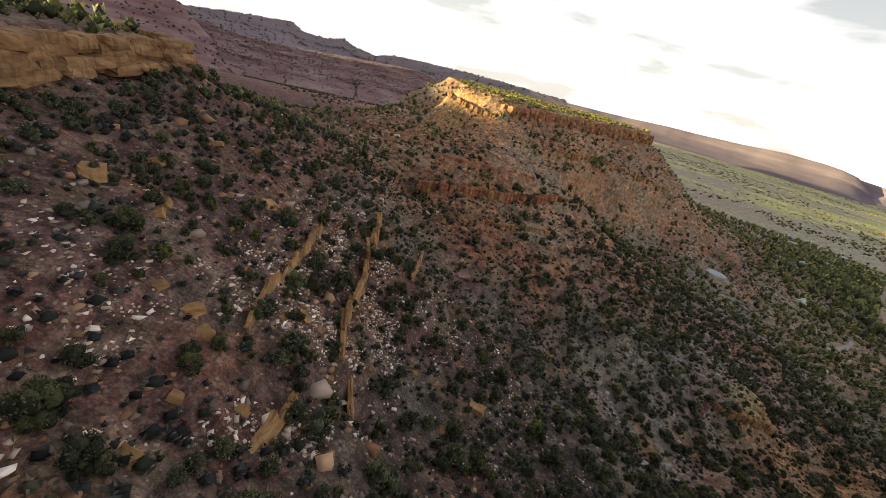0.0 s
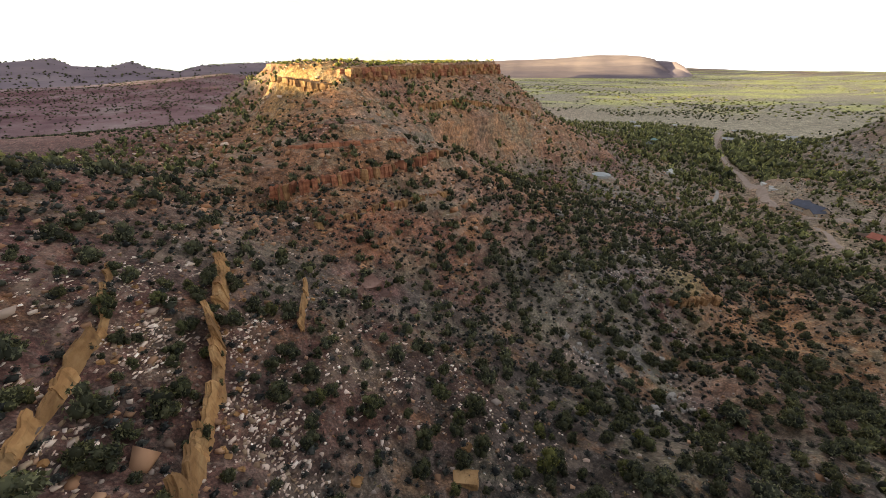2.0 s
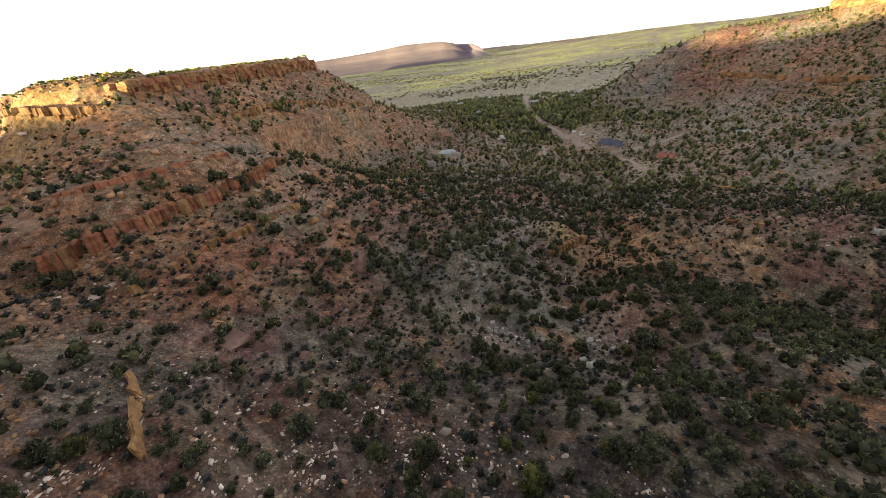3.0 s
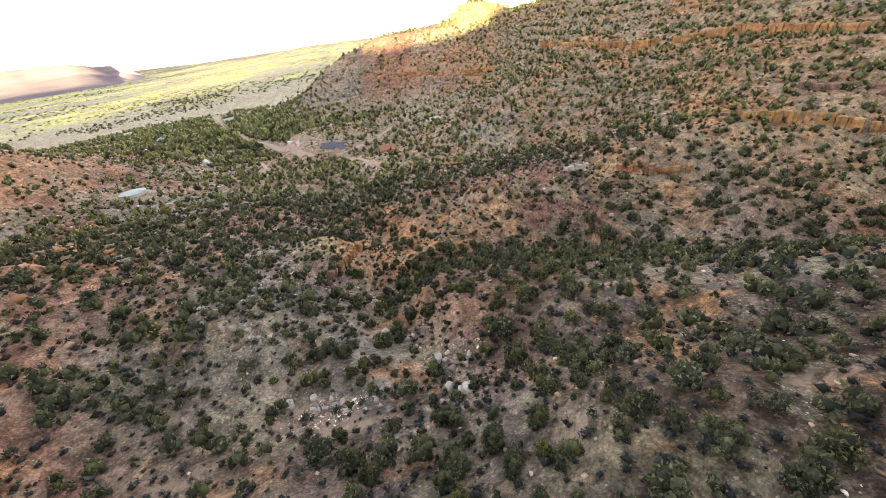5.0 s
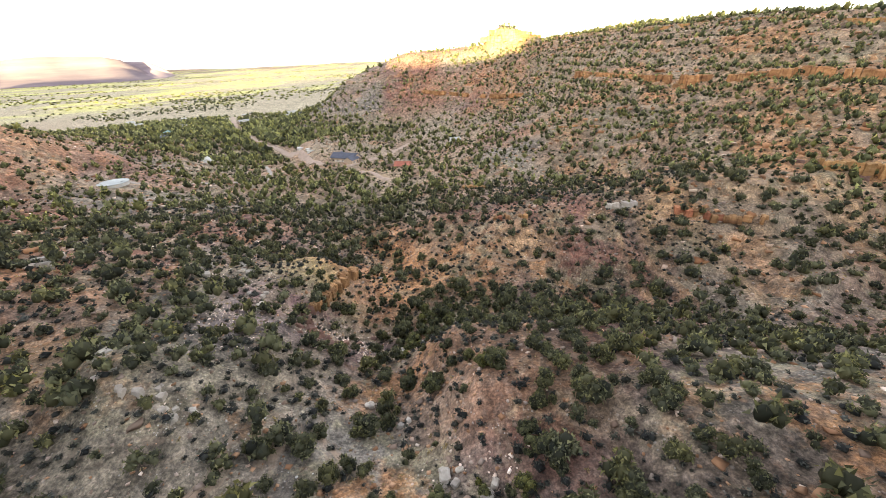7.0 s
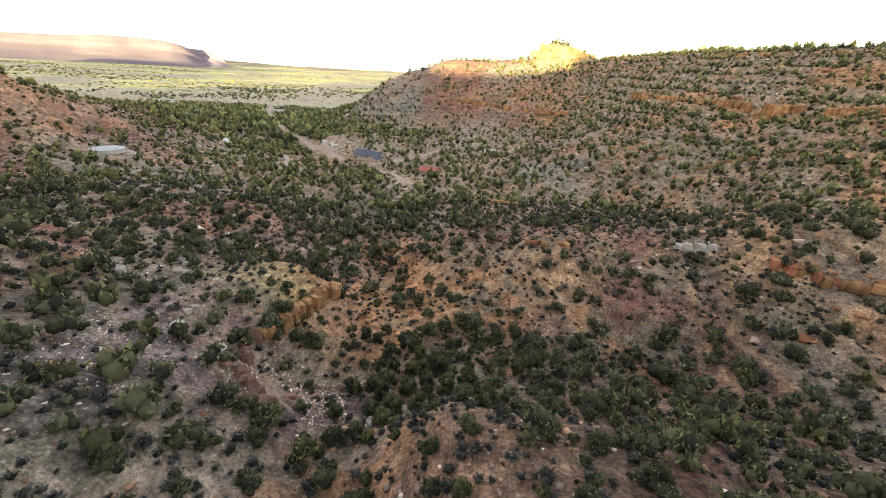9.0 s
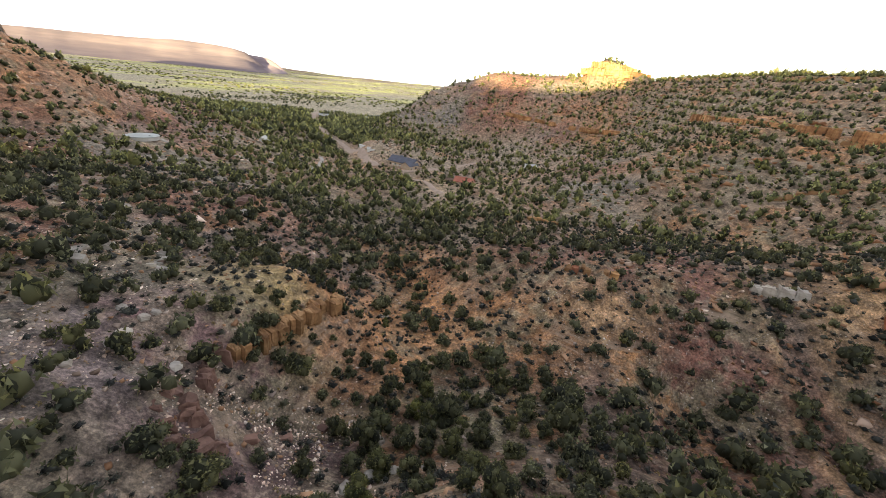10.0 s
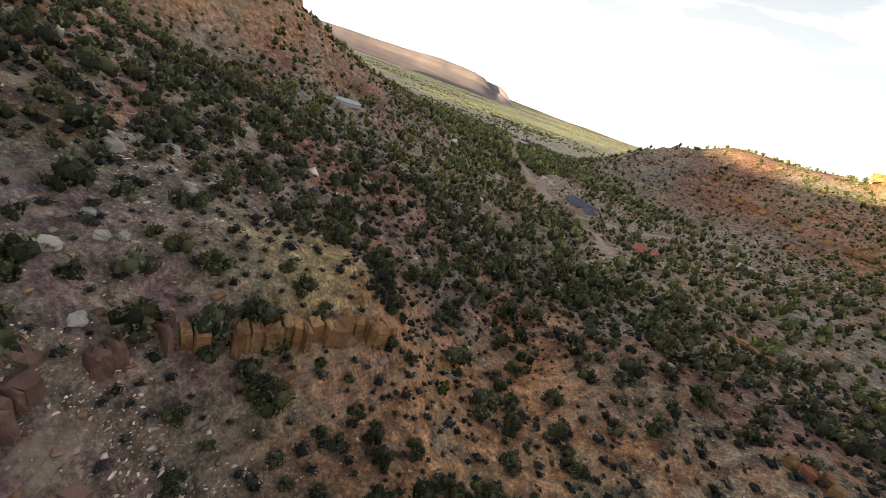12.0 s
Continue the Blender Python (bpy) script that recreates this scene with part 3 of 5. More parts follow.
ground_mesh = quick_mesh("ground", np.c_[XX.ravel(), YY.ravel(), ZZ.ravel()], np.stack([idx[:-1, :-1], idx[:-1, 1:], idx[1:, 1:], idx[1:, :-1]], -1).reshape(-1, 4))
ground_mesh.shade_smooth()
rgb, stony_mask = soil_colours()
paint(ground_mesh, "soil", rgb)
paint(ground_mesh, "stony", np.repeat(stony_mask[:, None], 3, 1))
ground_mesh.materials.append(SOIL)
tagged(new("ground", ground_mesh), "red and grey stony desert ground of a dry canyon", "ground", kind="structure")

# ---- building blocks ----
def part(name, mesh, mat, parent, label="", m=None):
    ob = new(name, mesh)
    if mat and not mesh.materials:
        mesh.materials.append(mat)
    ob.parent = parent
    if m is not None:
        ob.matrix_basis = m
    return tagged(ob, label)
def thing(name, label, category, m, group="", kind=""):
    ob = new(name)
    ob.empty_display_size = 0.3
    ob.matrix_basis = m
    return tagged(ob, label, category, group, kind)
def rock_mesh(name, seed, rough=0.16, cuts=1, taper=0.12, ball=0.0):
    """A rough block of unit size standing on z = 0, with worn corners."""
    rng = random.Random(seed)
    bm = bmesh.new()
    bmesh.ops.create_cube(bm, size=1)
    bmesh.ops.subdivide_edges(bm, edges=bm.edges[:], cuts=cuts, use_grid_fill=True)
    for v in bm.verts:
        far = sum(abs(c) > 0.49 for c in v.co)
        v.co *= (1.0, 1.0, 0.985, 0.93)[far]
        v.co = v.co.lerp(v.co.normalized() * 0.56, ball)
        t = 1 - taper * (v.co.z + 0.5)
        v.co.x, v.co.y = v.co.x * t, v.co.y * t
        v.co += Vector((rng.uniform(-1, 1), rng.uniform(-1, 1), rng.uniform(-1, 1))) * rough * 0.5
        v.co.z += 0.5
    mesh = bpy.data.meshes.new(name)
    bm.to_mesh(mesh)
    bm.free()
    return mesh
def rock_set(mat, count, seed, **k):
    out = [rock_mesh("rock", seed + i, **k) for i in range(count)]
    for me in out:
        me.materials.append(mat)
    return out
SETS = {"tan": rock_set(TAN, 8, 10), "red": rock_set(RED, 8, 30), "cap": rock_set(CAP, 8, 50), "ochre": rock_set(OCHRE, 8, 110, rough=0.12, cuts=2, ball=0.12), "pink": rock_set(PINK, 6, 70), "pale": rock_set(PALE, 6, 90, rough=0.28), "round": rock_set(PALE, 6, 150, rough=0.17, cuts=2, ball=0.62), "wall": rock_set(PINK, 6, 130, rough=0.17, cuts=3, taper=0.25, ball=0.3)}
def along(line, step_of):
    """Places and headings along a plan line, at steps drawn one by one."""
    pts = [Vector(p) for p in line]
    lengths = [(b.xy - a.xy).length for a, b in zip(pts, pts[1:])]
    s, total = 0.0, sum(lengths)
    while s < total:
        w = step_of()
        t, k = min(s + w / 2, total), 0
        while k < len(lengths) - 1 and t > lengths[k]:
            t -= lengths[k]
            k += 1
        a, b = pts[k], pts[k + 1]
        yield a.lerp(b, min(1, t / lengths[k])), math.atan2((b - a).y, (b - a).x), w
        s += w
def cliff(name, label, line, height, width, depth, kind, seed, tiers=1, lean=0.0, group="", jitter=0.35, gaps=0.0, step=0.25):
    """A band of rock along a plan line whose z is its top: blocks side by side, in tiers."""
    rng = random.Random(seed)
    home = thing(name, label, "cliff" if "cliff" in name else "rock", pose(*line[0]), group)
    inv = home.matrix_basis.inverted()
    for tier in range(tiers):
        h = height / tiers
        for p, head, w in along(line, lambda: rng.uniform(*width)):
            if rng.random() < gaps:
                continue
            hh = h * rng.uniform(0.8, 1.12)
            z = p.z - tier * h - hh + rng.uniform(-0.2, 0.2)
            d = depth * rng.uniform(0.8, 1.25)
            off = rng.uniform(-jitter, jitter) * depth * 0.5 + tier * step
            q = Vector((p.x + math.sin(head) * off, p.y - math.cos(head) * off, z - 0.4))
            m = Matrix.Translation(q) @ pose(0, 0, 0, lean + rng.uniform(-3, 3), rng.uniform(-4, 4), math.degrees(head) + rng.uniform(-7, 7)) @ Matrix.Diagonal((w * 1.06, d, hh + 0.5, 1))
            part("rock_block", rng.choice(SETS[kind if isinstance(kind, str) else rng.choice(kind)]), None, home, m=inv @ m)
    return home
def on_ground(line, up=0.0):
    return [(x, y, float(gz(x, y)) + up) for x, y in line]

# ---- rock bands ----
cliff("near_cliff", "tan sandstone cliff band capping the near plateau", [(40, -50, -7), (-10, -47.5, -7), (-42, -47.5, -7), (-70, -50, -6.9), (-100, -47.5, -6.6), (-106, -56, -7), (-120, -92, -8)], 5.4, (2.0, 9.0), 3.4, "ochre", 1, tiers=4, jitter=0.8)
cliff("mesa_cap_cliff", "weathered sandstone cap cliff round a flat-topped mesa", [(-227, 74.4, -8), (-222.2, 74.6, -8), (-242.5, 104.3, -7.2), (-270, 164, -6.8), (-302, 229, -6.4), (-313, 241, -6.6)], 6.4, (1.0, 4.4), 4.0, ("cap", "ochre", "red"), 2, tiers=3, jitter=0.8)
cliff("dome_cliff", "sunlit golden sandstone cliff below a rounded mesa top", on_ground([(-219.5, 80), (-222, 62), (-246, 49.5), (-287, 51)], 2.6), 7.0, (0.9, 3.6), 3.2, ("ochre", "ochre", "tan"), 34, tiers=3, jitter=0.9, step=2.2)
cliff("mesa_end_cliff", "sunlit sandstone cap cliff at the far end of a mesa", [(-377.6, 69.6, -10.9), (-426.4, 67.9, -11.4), (-451.3, 98.5, -12.3), (-432.4, 173.9, -11.9)], 8, (3, 6), 5.0, "cap", 3, tiers=2, jitter=0.6)
cliff("middle_ledge", "broken red sandstone ledge across a mesa slope", on_ground([(-146.8, 20.9), (-139.8, 31.8), (-139.3, 43.5), (-144, 57.8), (-150.4, 73), (-156, 87), (-166, 99)], 3.0), 4.8, (0.5, 2.0), 2.6, ("red", "red", "ochre"), 4, jitter=1.1, gaps=0.1)
cliff("lower_ledge", "low red rock ledge on a mesa slope", on_ground([(-122.7, 27.8), (-126.4, 38.7), (-128.8, 51.2), (-133.2, 66.2), (-138.1, 83.9)], 1.0), 2.0, (0.6, 2.4), 2.0, ("red", "ochre", "tan"), 5, gaps=0.18, jitter=1.0)
cliff("upper_ledge", "pale tan ledge below a mesa cap", on_ground([(-216.3, 111.9), (-237.8, 151.2), (-241.9, 184.3), (-256.1, 230.3)], 2.2), 4.0, (1.0, 4), 3.0, ("cap", "tan"), 6, gaps=0.1, jitter=0.8)
cliff("slope_ledge", "short red ledge high on a mesa slope", on_ground([(-171, 29.7), (-156.3, 38.6), (-156, 54), (-164.7, 77.3)], 1.4), 2.6, (1.5, 3.5), 2.0, "red", 7, gaps=0.3)
cliff("gully_cliff", "jointed orange sandstone cliff above a dry gully", [(-73.7, 131.2, -79.5), (-72.5, 136.4, -79.8), (-70.7, 142.8, -80.3), (-68.1, 153.4, -82.3)], 2.6, (0.6, 2.0), 2.4, "ochre", 8, jitter=0.75, lean=8)
cliff("gully_ledge", "dull pink rounded rock wall at the head of a gully", on_ground([(-75.4, 131), (-74.9, 128.4), (-74.5, 125.4), (-73.2, 122), (-71, 119.4), (-68.2, 117.6), (-65.4, 116.6)], 0.5), 3.4, (0.5, 1.7), 2.2, ("wall", "wall", "pink"), 9, jitter=1.2, gaps=0.08)
cliff("gully_slab", "smooth reddish rock slabs at the head of a gully", on_ground([(-74.6, 121.6), (-72, 117.4), (-68.6, 115.4)], 0.4), 1.5, (0.5, 1.6), 1.6, "wall", 23, jitter=1.5, gaps=0.12)
cliff("wash_ledge", "flat pale rock slabs in a dry wash", on_ground([(-68.2, 76.6), (-63, 76.6), (-57.6, 73.4)], 0.25), 0.8, (0.4, 1.3), 1.0, "round", 24, gaps=0.2, jitter=3.4)
cliff("pale_ledge", "broken pale grey rock ledge on a spur", on_ground([(-97.5, 105.2), (-92.3, 99.1), (-87, 94.1), (-81.1, 92.8), (-77.8, 90.9)], 0.3), 0.9, (0.4, 1.2), 1.0, "pale", 25, gaps=0.2, jitter=3.0)
for line, seed in (([(-96.2, 131.1), (-99.6, 138.2), (-97.5, 141.2)], 26), ([(-109.1, 149.4), (-112, 153.9), (-114.7, 159.2)], 27), ([(-88.6, 135.1), (-92, 142.4)], 28), ([(-103.6, 176.2), (-105.3, 180.4)], 29), ([(-122.6, 124.6), (-126.8, 133.8), (-125.9, 143.1)], 30)):
    cliff("stony_outcrop", "broken grey-white rock outcrop among junipers", on_ground(line, 0.5), 1.8, (0.7, 2.0), 2.2, "pale", seed, gaps=0.2, jitter=1.6, group="pale outcrops")
cliff("knob_cliff", "sunlit sandstone columns round a hilltop knob", [(54.2, 582.2, -7.5), (42.6, 569.5, -6.4), (50, 559.3, -6.6), (69.3, 557.6, -8), (84.2, 566, -9.5), (80, 580.8, -10)], 7, (1.4, 3.6), 4.0, "cap", 10, jitter=1.3)
cliff("knob_ledge", "orange ledge below a hilltop knob", [(39.7, 583.1, -14), (32.6, 569.7, -13.5), (44, 552.8, -13.5), (75, 549.3, -13.5), (98.3, 563, -14)], 6.5, (3, 6), 4.0, "cap", 11)
cliff("east_ledge", "orange sandstone ledge on a wooded slope", on_ground([(79.4, 386), (86.3, 292), (108.4, 259), (129, 236.5), (147.7, 206.6), (151.3, 190.7), (155.6, 174)], 3.0), 5.6, (1.6, 4.5), 3.4, "cap", 12, gaps=0.12, jitter=1.0)
cliff("slope_cliff", "orange sandstone ledge stepping across a wooded slope", on_ground([(84.2, 174.4), (102.5, 164.5), (110, 154), (116.4, 143.7)], 2.2), 4.4, (1.2, 3.6), 2.8, "tan", 31, gaps=0.1, jitter=1.0)
cliff("slope_cliff", "pinkish rock ledge below a wooded rim", on_ground([(111.7, 179.6), (124.8, 160.6), (128.9, 145.4)], 1.2), 2.4, (1.4, 4), 2.6, "pink", 32, gaps=0.2, jitter=1.0)
cliff("slope_cliff", "broken tan rock on a gullied slope", on_ground([(31.1, 164.8), (42.9, 160.8), (52.7, 154.9)], 0.8), 1.8, (0.7, 2.2), 2.0, ("ochre", "red"), 33, gaps=0.25, jitter=1.2)
cliff("rim_ledge", "pale rock ledge along a wooded rim", on_ground([(135, 404), (141, 397), (168, 345), (184, 262), (198, 205)], 1.0), 2.6, (4, 8), 3.0, "tan", 13, gaps=0.25)
cliff("slope_band", "orange rock band on a distant slope", on_ground([(-41.1, 520), (-12.2, 502.4), (19.8, 474.9), (51.5, 444.2)], 1.8), 3.4, (4, 8), 4.0, "cap", 14, gaps=0.3)
cliff("nose_ledge", "orange rock outcrop on the nose of a spur", on_ground([(-25, 178.6), (-20, 176.6), (-13, 174.6)], 1.2), 2.8, (0.7, 2.0), 2.2, ("tan", "ochre", "red"), 15, jitter=1.0, gaps=0.15)
cliff("nose_outcrop", "pale rock outcrop on a scrubby slope", on_ground([(13.6, 174.3), (22.3, 171)], 0.9), 2.4, (1.5, 3), 2.2, "pale", 16)
cliff("spur_outcrop", "reddish rock outcrop on a low spur", on_ground([(-108.8, 185.1), (-111.8, 192.1), (-113.2, 196)], 1.4), 3.6, (1.8, 3.5), 3, "pink", 17)
for n, (line, seed) in enumerate(((((-33, 229.7), (-24.5, 234.1), (-15, 231.9)), 18), (((56.6, 246.1), (66.6, 241.7), (80.5, 234.5)), 19), (((30.9, 277.5), (41.2, 271.3), (50.3, 261.4)), 20), (((75.7, 184.6), (86.1, 174.5), (93.5, 167.5)), 21), (((86.7, 284.6), (98.2, 272.4), (105.7, 259.9)), 22))):
    cliff("hill_outcrop", "low tan rock outcrop among scrub on a hillside", on_ground(line, 0.7), 2.6, (1.8, 4.0), 2.6, ("tan", "ochre", "cap", "pink", "ochre")[n], seed, gaps=0.2, group="hillside outcrops")
def blade_mesh(seed):
    """A thin upright slab of unit size, straight-sided, with a broken and notched top edge."""
    rng = random.Random(seed)
    bm = bmesh.new()
    bmesh.ops.create_cube(bm, size=1)
    bmesh.ops.subdivide_edges(bm, edges=bm.edges[:], cuts=4, use_grid_fill=True)
    jag, level = [], -0.05
    for _ in range(7):
        level = min(0.08, max(-0.3, level + rng.choice((-0.2, -0.08, 0.0, 0.06, 0.16))))
        jag.append(level)
    for v in bm.verts:
        up = v.co.z + 0.5
        k = (v.co.x + 0.5) * 5
        cut = jag[int(k)] + (jag[int(k) + 1] - jag[int(k)]) * (k - int(k))
        v.co.y = v.co.y * (1 - 0.32 * up) + rng.uniform(-0.09, 0.09)
        v.co.x += rng.uniform(-0.05, 0.05)
        v.co.z = up * (1 + cut) + rng.uniform(-0.03, 0.03)
    mesh = bpy.data.meshes.new("slab")
    bm.to_mesh(mesh)
    bm.free()
    mesh.materials.append(TAN)
    return mesh
BLADES = [blade_mesh(s) for s in range(8)]
def fin(line, height, thick, seed, label, lean=9):
    """A wall of tilted slabs standing out of a slope."""
    rng = random.Random(seed)
    home = thing("rock_fin", label, "rock", pose(*on_ground(line[:1])[0]), "rock fins")
    inv = home.matrix_basis.inverted()
    for p, head, w in along([(x, y, 0) for x, y in line], lambda: rng.uniform(1.6, 5.2)):
        z = float(gz(p.x, p.y))
        h = height * rng.uniform(0.75, 1.25)
        m = Matrix.Translation((p.x, p.y, z - 0.8)) @ pose(0, 0, 0, 0, 0, math.degrees(head) + rng.uniform(-3, 3)) @ pose(0, 0, 0, lean + rng.uniform(-2, 2), rng.uniform(-2, 2), 0) @ Matrix.Diagonal((w * 1.3, thick * 1.25 * rng.uniform(0.8, 1.15), h + 0.8, 1))
        part("slab", rng.choice(BLADES), None, home, m=inv @ m)
        for _ in range(2):
            q = Vector((p.x + rng.uniform(-1.5, 1.5), p.y + rng.uniform(0.8, 3.2), 0))
            s = rng.uniform(0.3, 0.9)
            part("fallen_block", rng.choice(SETS["tan"]), None, home, m=inv @ (Matrix.Translation((q.x, q.y, float(gz(q.x, q.y)) - 0.15)) @ pose(0, 0, 0, rng.uniform(-20, 20), rng.uniform(-20, 20), rng.uniform(0, 360)) @ Matrix.Diagonal((s, s * 0.7, s * 0.6, 1))))
fin([(-76.4, 1.4), (-70.7, 1.8), (-63.2, 0.9), (-53.3, -1.3), (-46, -2.1), (-38.8, -2)], 2.9, 0.9, 1, "long tan fin of tilted sandstone slabs on a scree slope")
fin([(-37.5, -0.2), (-34, 0.2)], 1.8, 0.8, 2, "short tan fin of sandstone low on a scree slope")
fin([(-85.4, -9.6), (-71.5, -9.5), (-55.6, -11.6), (-47.1, -12.7), (-38.2, -13.3), (-31.5, -13.5)], 1.6, 0.5, 3, "broken tan fin of sandstone slabs across a scree slope")
fin([(-96.6, 4.4), (-89, 4.1), (-82.8, 3)], 2.6, 1.4, 4, "blocky tan rock tower at the head of a fin")
fin([(-92.7, 18.4), (-86, 16.4), (-76.8, 14)], 1.4, 0.5, 5, "thin pale fin of upright slabs on a slope")
fin([(-23.1, -6.8), (-17, -8.7)], 1.4, 0.8, 6, "small tan slab standing on edge in scree")

# ---- boulders ----
def boulder(x, y, size, kind, label, seed, flat=0.6, tip=10):
    rng = random.Random(seed)
    ob = new("boulder", SETS[kind][seed % 6])
    ob.matrix_basis = Matrix.Translation((x, y, float(gz(x, y)) - 0.18 * size)) @ pose(0, 0, 0, rng.uniform(-tip, tip), rng.uniform(-tip, tip), rng.uniform(0, 360)) @ Matrix.Diagonal((size * rng.uniform(0.9, 1.3), size * rng.uniform(0.7, 1.0), size * flat, 1))
    tagged(ob, label, "boulder", "boulders")
for n, (x, y, s) in enumerate(((-64.4, -19.4, 3.0), (-44.4, -27.7, 2.0), (-41.9, -27.2, 1.8), (-29, -18.8, 2.2), (-26.5, -16.7, 2.4), (-40.7, -17.1, 1.4), (-33.7, -3.4, 1.6), (-47.8, 12.5, 1.5), (-39.6, -8.5, 2.0), (-43.1, 25.3, 3.0), (-41.4, -33.6, 3.0), (-30, -22.2, 1.6), (-33.4, -24.6, 1.8), (-20, -11.4, 1.5), (-12.2, -16.4, 1.6), (-18.4, -16.3, 1.4), (-53, -32.4, 2.4), (-37.5, 17.5, 2.0), (-47, 28, 1.6), (-58, -24, 1.7), (-70, -30, 2.2), (-82, -26, 1.9), (-50, -21, 1.3), (-36, -29, 1.5))):
    boulder(x, y, s, "tan", "tan sandstone slab fallen on red scree", n, 0.45, 28)
for n, (x, y, s) in enumerate(((-45.9, 84.1, 2.2), (-44.9, 82.9, 1.4), (-44.2, 84.3, 1.0), (-41.6, 80.4, 2.0), (-40.6, 81.3, 1.3), (-45.1, 75.4, 2.2), (-43.3, 72.8, 2.0), (-42.3, 74.4, 1.3), (-52.1, 94.9, 1.5), (-50.8, 95.6, 1.1), (-57.2, 100.2, 1.6), (-12.9, 66.4, 1.1), (-71.7, 77.5, 2.2), (-68, 78.5, 1.6))):
    boulder(x, y, s * 0.85, "round", "pale grey boulder lying in a dry wash", n + 20, 0.8)
for n, (x, y, s) in enumerate(((-98.2, 33.4, 5.0), (-92.9, 28.1, 3.2), (-93.6, 35.8, 3.0), (-116.8, 61, 3.0), (-86.5, 39.9, 2.4), (-63.7, 126, 2.0), (-65.6, 122, 1.8), (-60.9, 131.1, 1.4), (-67.5, 117, 2.4))):
    boulder(x, y, s, "pink", "dull pink mudstone boulder on a stony slope", n + 40, 0.4, 20)
for n, (x, y, s) in enumerate(((-61.9, 166.5, 1.6), (-62.7, 165.1, 1.2), (-76.3, 125, 1.5), (-80.4, 117.2, 1.4), (-50.8, 122.6, 2.0), (-53, 119.7, 1.7), (-48.7, 124.5, 1.4), (-85.1, 127.7, 1.2), (-81.4, 122.7, 1.6), (-81.7, 124.4, 1.9), (-82.7, 128, 1.3), (-82.4, 129.6, 1.0), (-41.7, 72.2, 2.8), (-52.4, 130.2, 1.5), (-44.8, 124.7, 1.6))):
    boulder(x, y, s, "round", "whitish boulder beside a gully", n + 60, 0.6)

# ---- plants ----
def tri_cloud(centres, normals, sizes, rng, spread=0.5):
    """Small leaf triangles at given places, turned roughly outwards."""
    n = len(centres)
    a = normals + rng.normal(0, spread, (n, 3))
    a /= np.linalg.norm(a, axis=1)[:, None] + 1e-9
    u = np.cross(a, rng.normal(0, 1, (n, 3)))
    u /= np.linalg.norm(u, axis=1)[:, None] + 1e-9
    w = np.cross(a, u)
    s = sizes[:, None]
    v = np.stack([centres + u * s * 0.4, centres - u * s * 0.4 + w * s * 0.15, centres + w * s * 1.05 + a * s * 0.6], 1)
    return v.reshape(-1, 3), np.arange(3 * n).reshape(-1, 3)
ICO = [(0, 0, 1)] + [(0.894 * math.cos(k * 1.2566 + o), 0.894 * math.sin(k * 1.2566 + o), h) for h, o in ((0.447, 0.0), (-0.447, 0.6283)) for k in range(5)] + [(0, 0, -1)]
ICO_FACES = [(0, 1 + k, 1 + (k + 1) % 5) for k in range(5)] + [(1 + k, 6 + k, 1 + (k + 1) % 5) for k in range(5)] + [(1 + (k + 1) % 5, 6 + k, 6 + (k + 1) % 5) for k in range(5)] + [(6 + k, 11, 6 + (k + 1) % 5) for k in range(5)]
OCTA = [(1, 0, 0), (-1, 0, 0), (0, 1, 0), (0, -1, 0), (0, 0, 1), (0, 0, -1)]
OCTA_FACES = [(0, 2, 4), (2, 1, 4), (1, 3, 4), (3, 0, 4), (2, 0, 5), (1, 2, 5), (3, 1, 5), (0, 3, 5)]
def crown_shape(seed, leaves, lobes, leaf, inner=True, core=0.9):
    """A dense rounded bush crown, about 1 m across and 0.85 m high: overlapping lobes closely set with small leaves
    over cores toned down as inner shade.
    """
    rng = np.random.default_rng(seed)
    k = np.arange(lobes)
    ang, rad = k * 2.4 + rng.uniform(-0.4, 0.4, lobes), 0.31 * np.sqrt((k + rng.uniform(0.1, 0.9, lobes)) / lobes)
    wide = rng.uniform(0.82, 1.2)
    size = rng.uniform(0.8, 1.15, lobes) * (0.46 / lobes ** 0.33)
    if lobes < 3:
        rad = rad * 0.45
    top = 0.74 * np.sqrt(np.maximum(0.05, 1 - (rad / 0.46) ** 2)) * rng.uniform(0.8, 1.12, lobes)
    hz = np.maximum(top - size * 0.8, size * rng.uniform(0.45, 0.7, lobes))
    low_half = rng.uniform(0, 1, lobes) < (0.35 if lobes > 6 else 0)
    hz = np.where(low_half, np.minimum(hz, size * rng.uniform(0.6, 1.2, lobes)), hz)
    mid = np.c_[rad * np.cos(ang) * wide, rad * np.sin(ang) / wide, hz]
    which = rng.integers(0, lobes, leaves)
    d = rng.normal(0, 1, (leaves, 3))
    d /= np.linalg.norm(d, axis=1)[:, None]
    d[:, 2] = np.abs(d[:, 2]) * 0.7 + d[:, 2] * 0.3
    c = mid[which] + d * size[which][:, None] * rng.uniform(0.82, 1.04, leaves)[:, None]
    c[:, 2] = np.maximum(c[:, 2], 0.02)
    v, f = tri_cloud(c, d, rng.uniform(0.6, 1.4, leaves) * leaf, rng)
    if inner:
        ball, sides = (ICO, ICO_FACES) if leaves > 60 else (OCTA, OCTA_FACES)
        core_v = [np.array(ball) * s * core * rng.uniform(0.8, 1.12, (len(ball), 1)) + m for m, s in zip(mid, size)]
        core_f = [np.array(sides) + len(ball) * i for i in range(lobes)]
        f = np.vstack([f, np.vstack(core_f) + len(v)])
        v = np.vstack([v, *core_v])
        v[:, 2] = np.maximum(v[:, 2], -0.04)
    # Core vertices get a 0.6 tone: the crown's inner shade painted in.
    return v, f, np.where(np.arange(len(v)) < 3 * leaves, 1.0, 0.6)
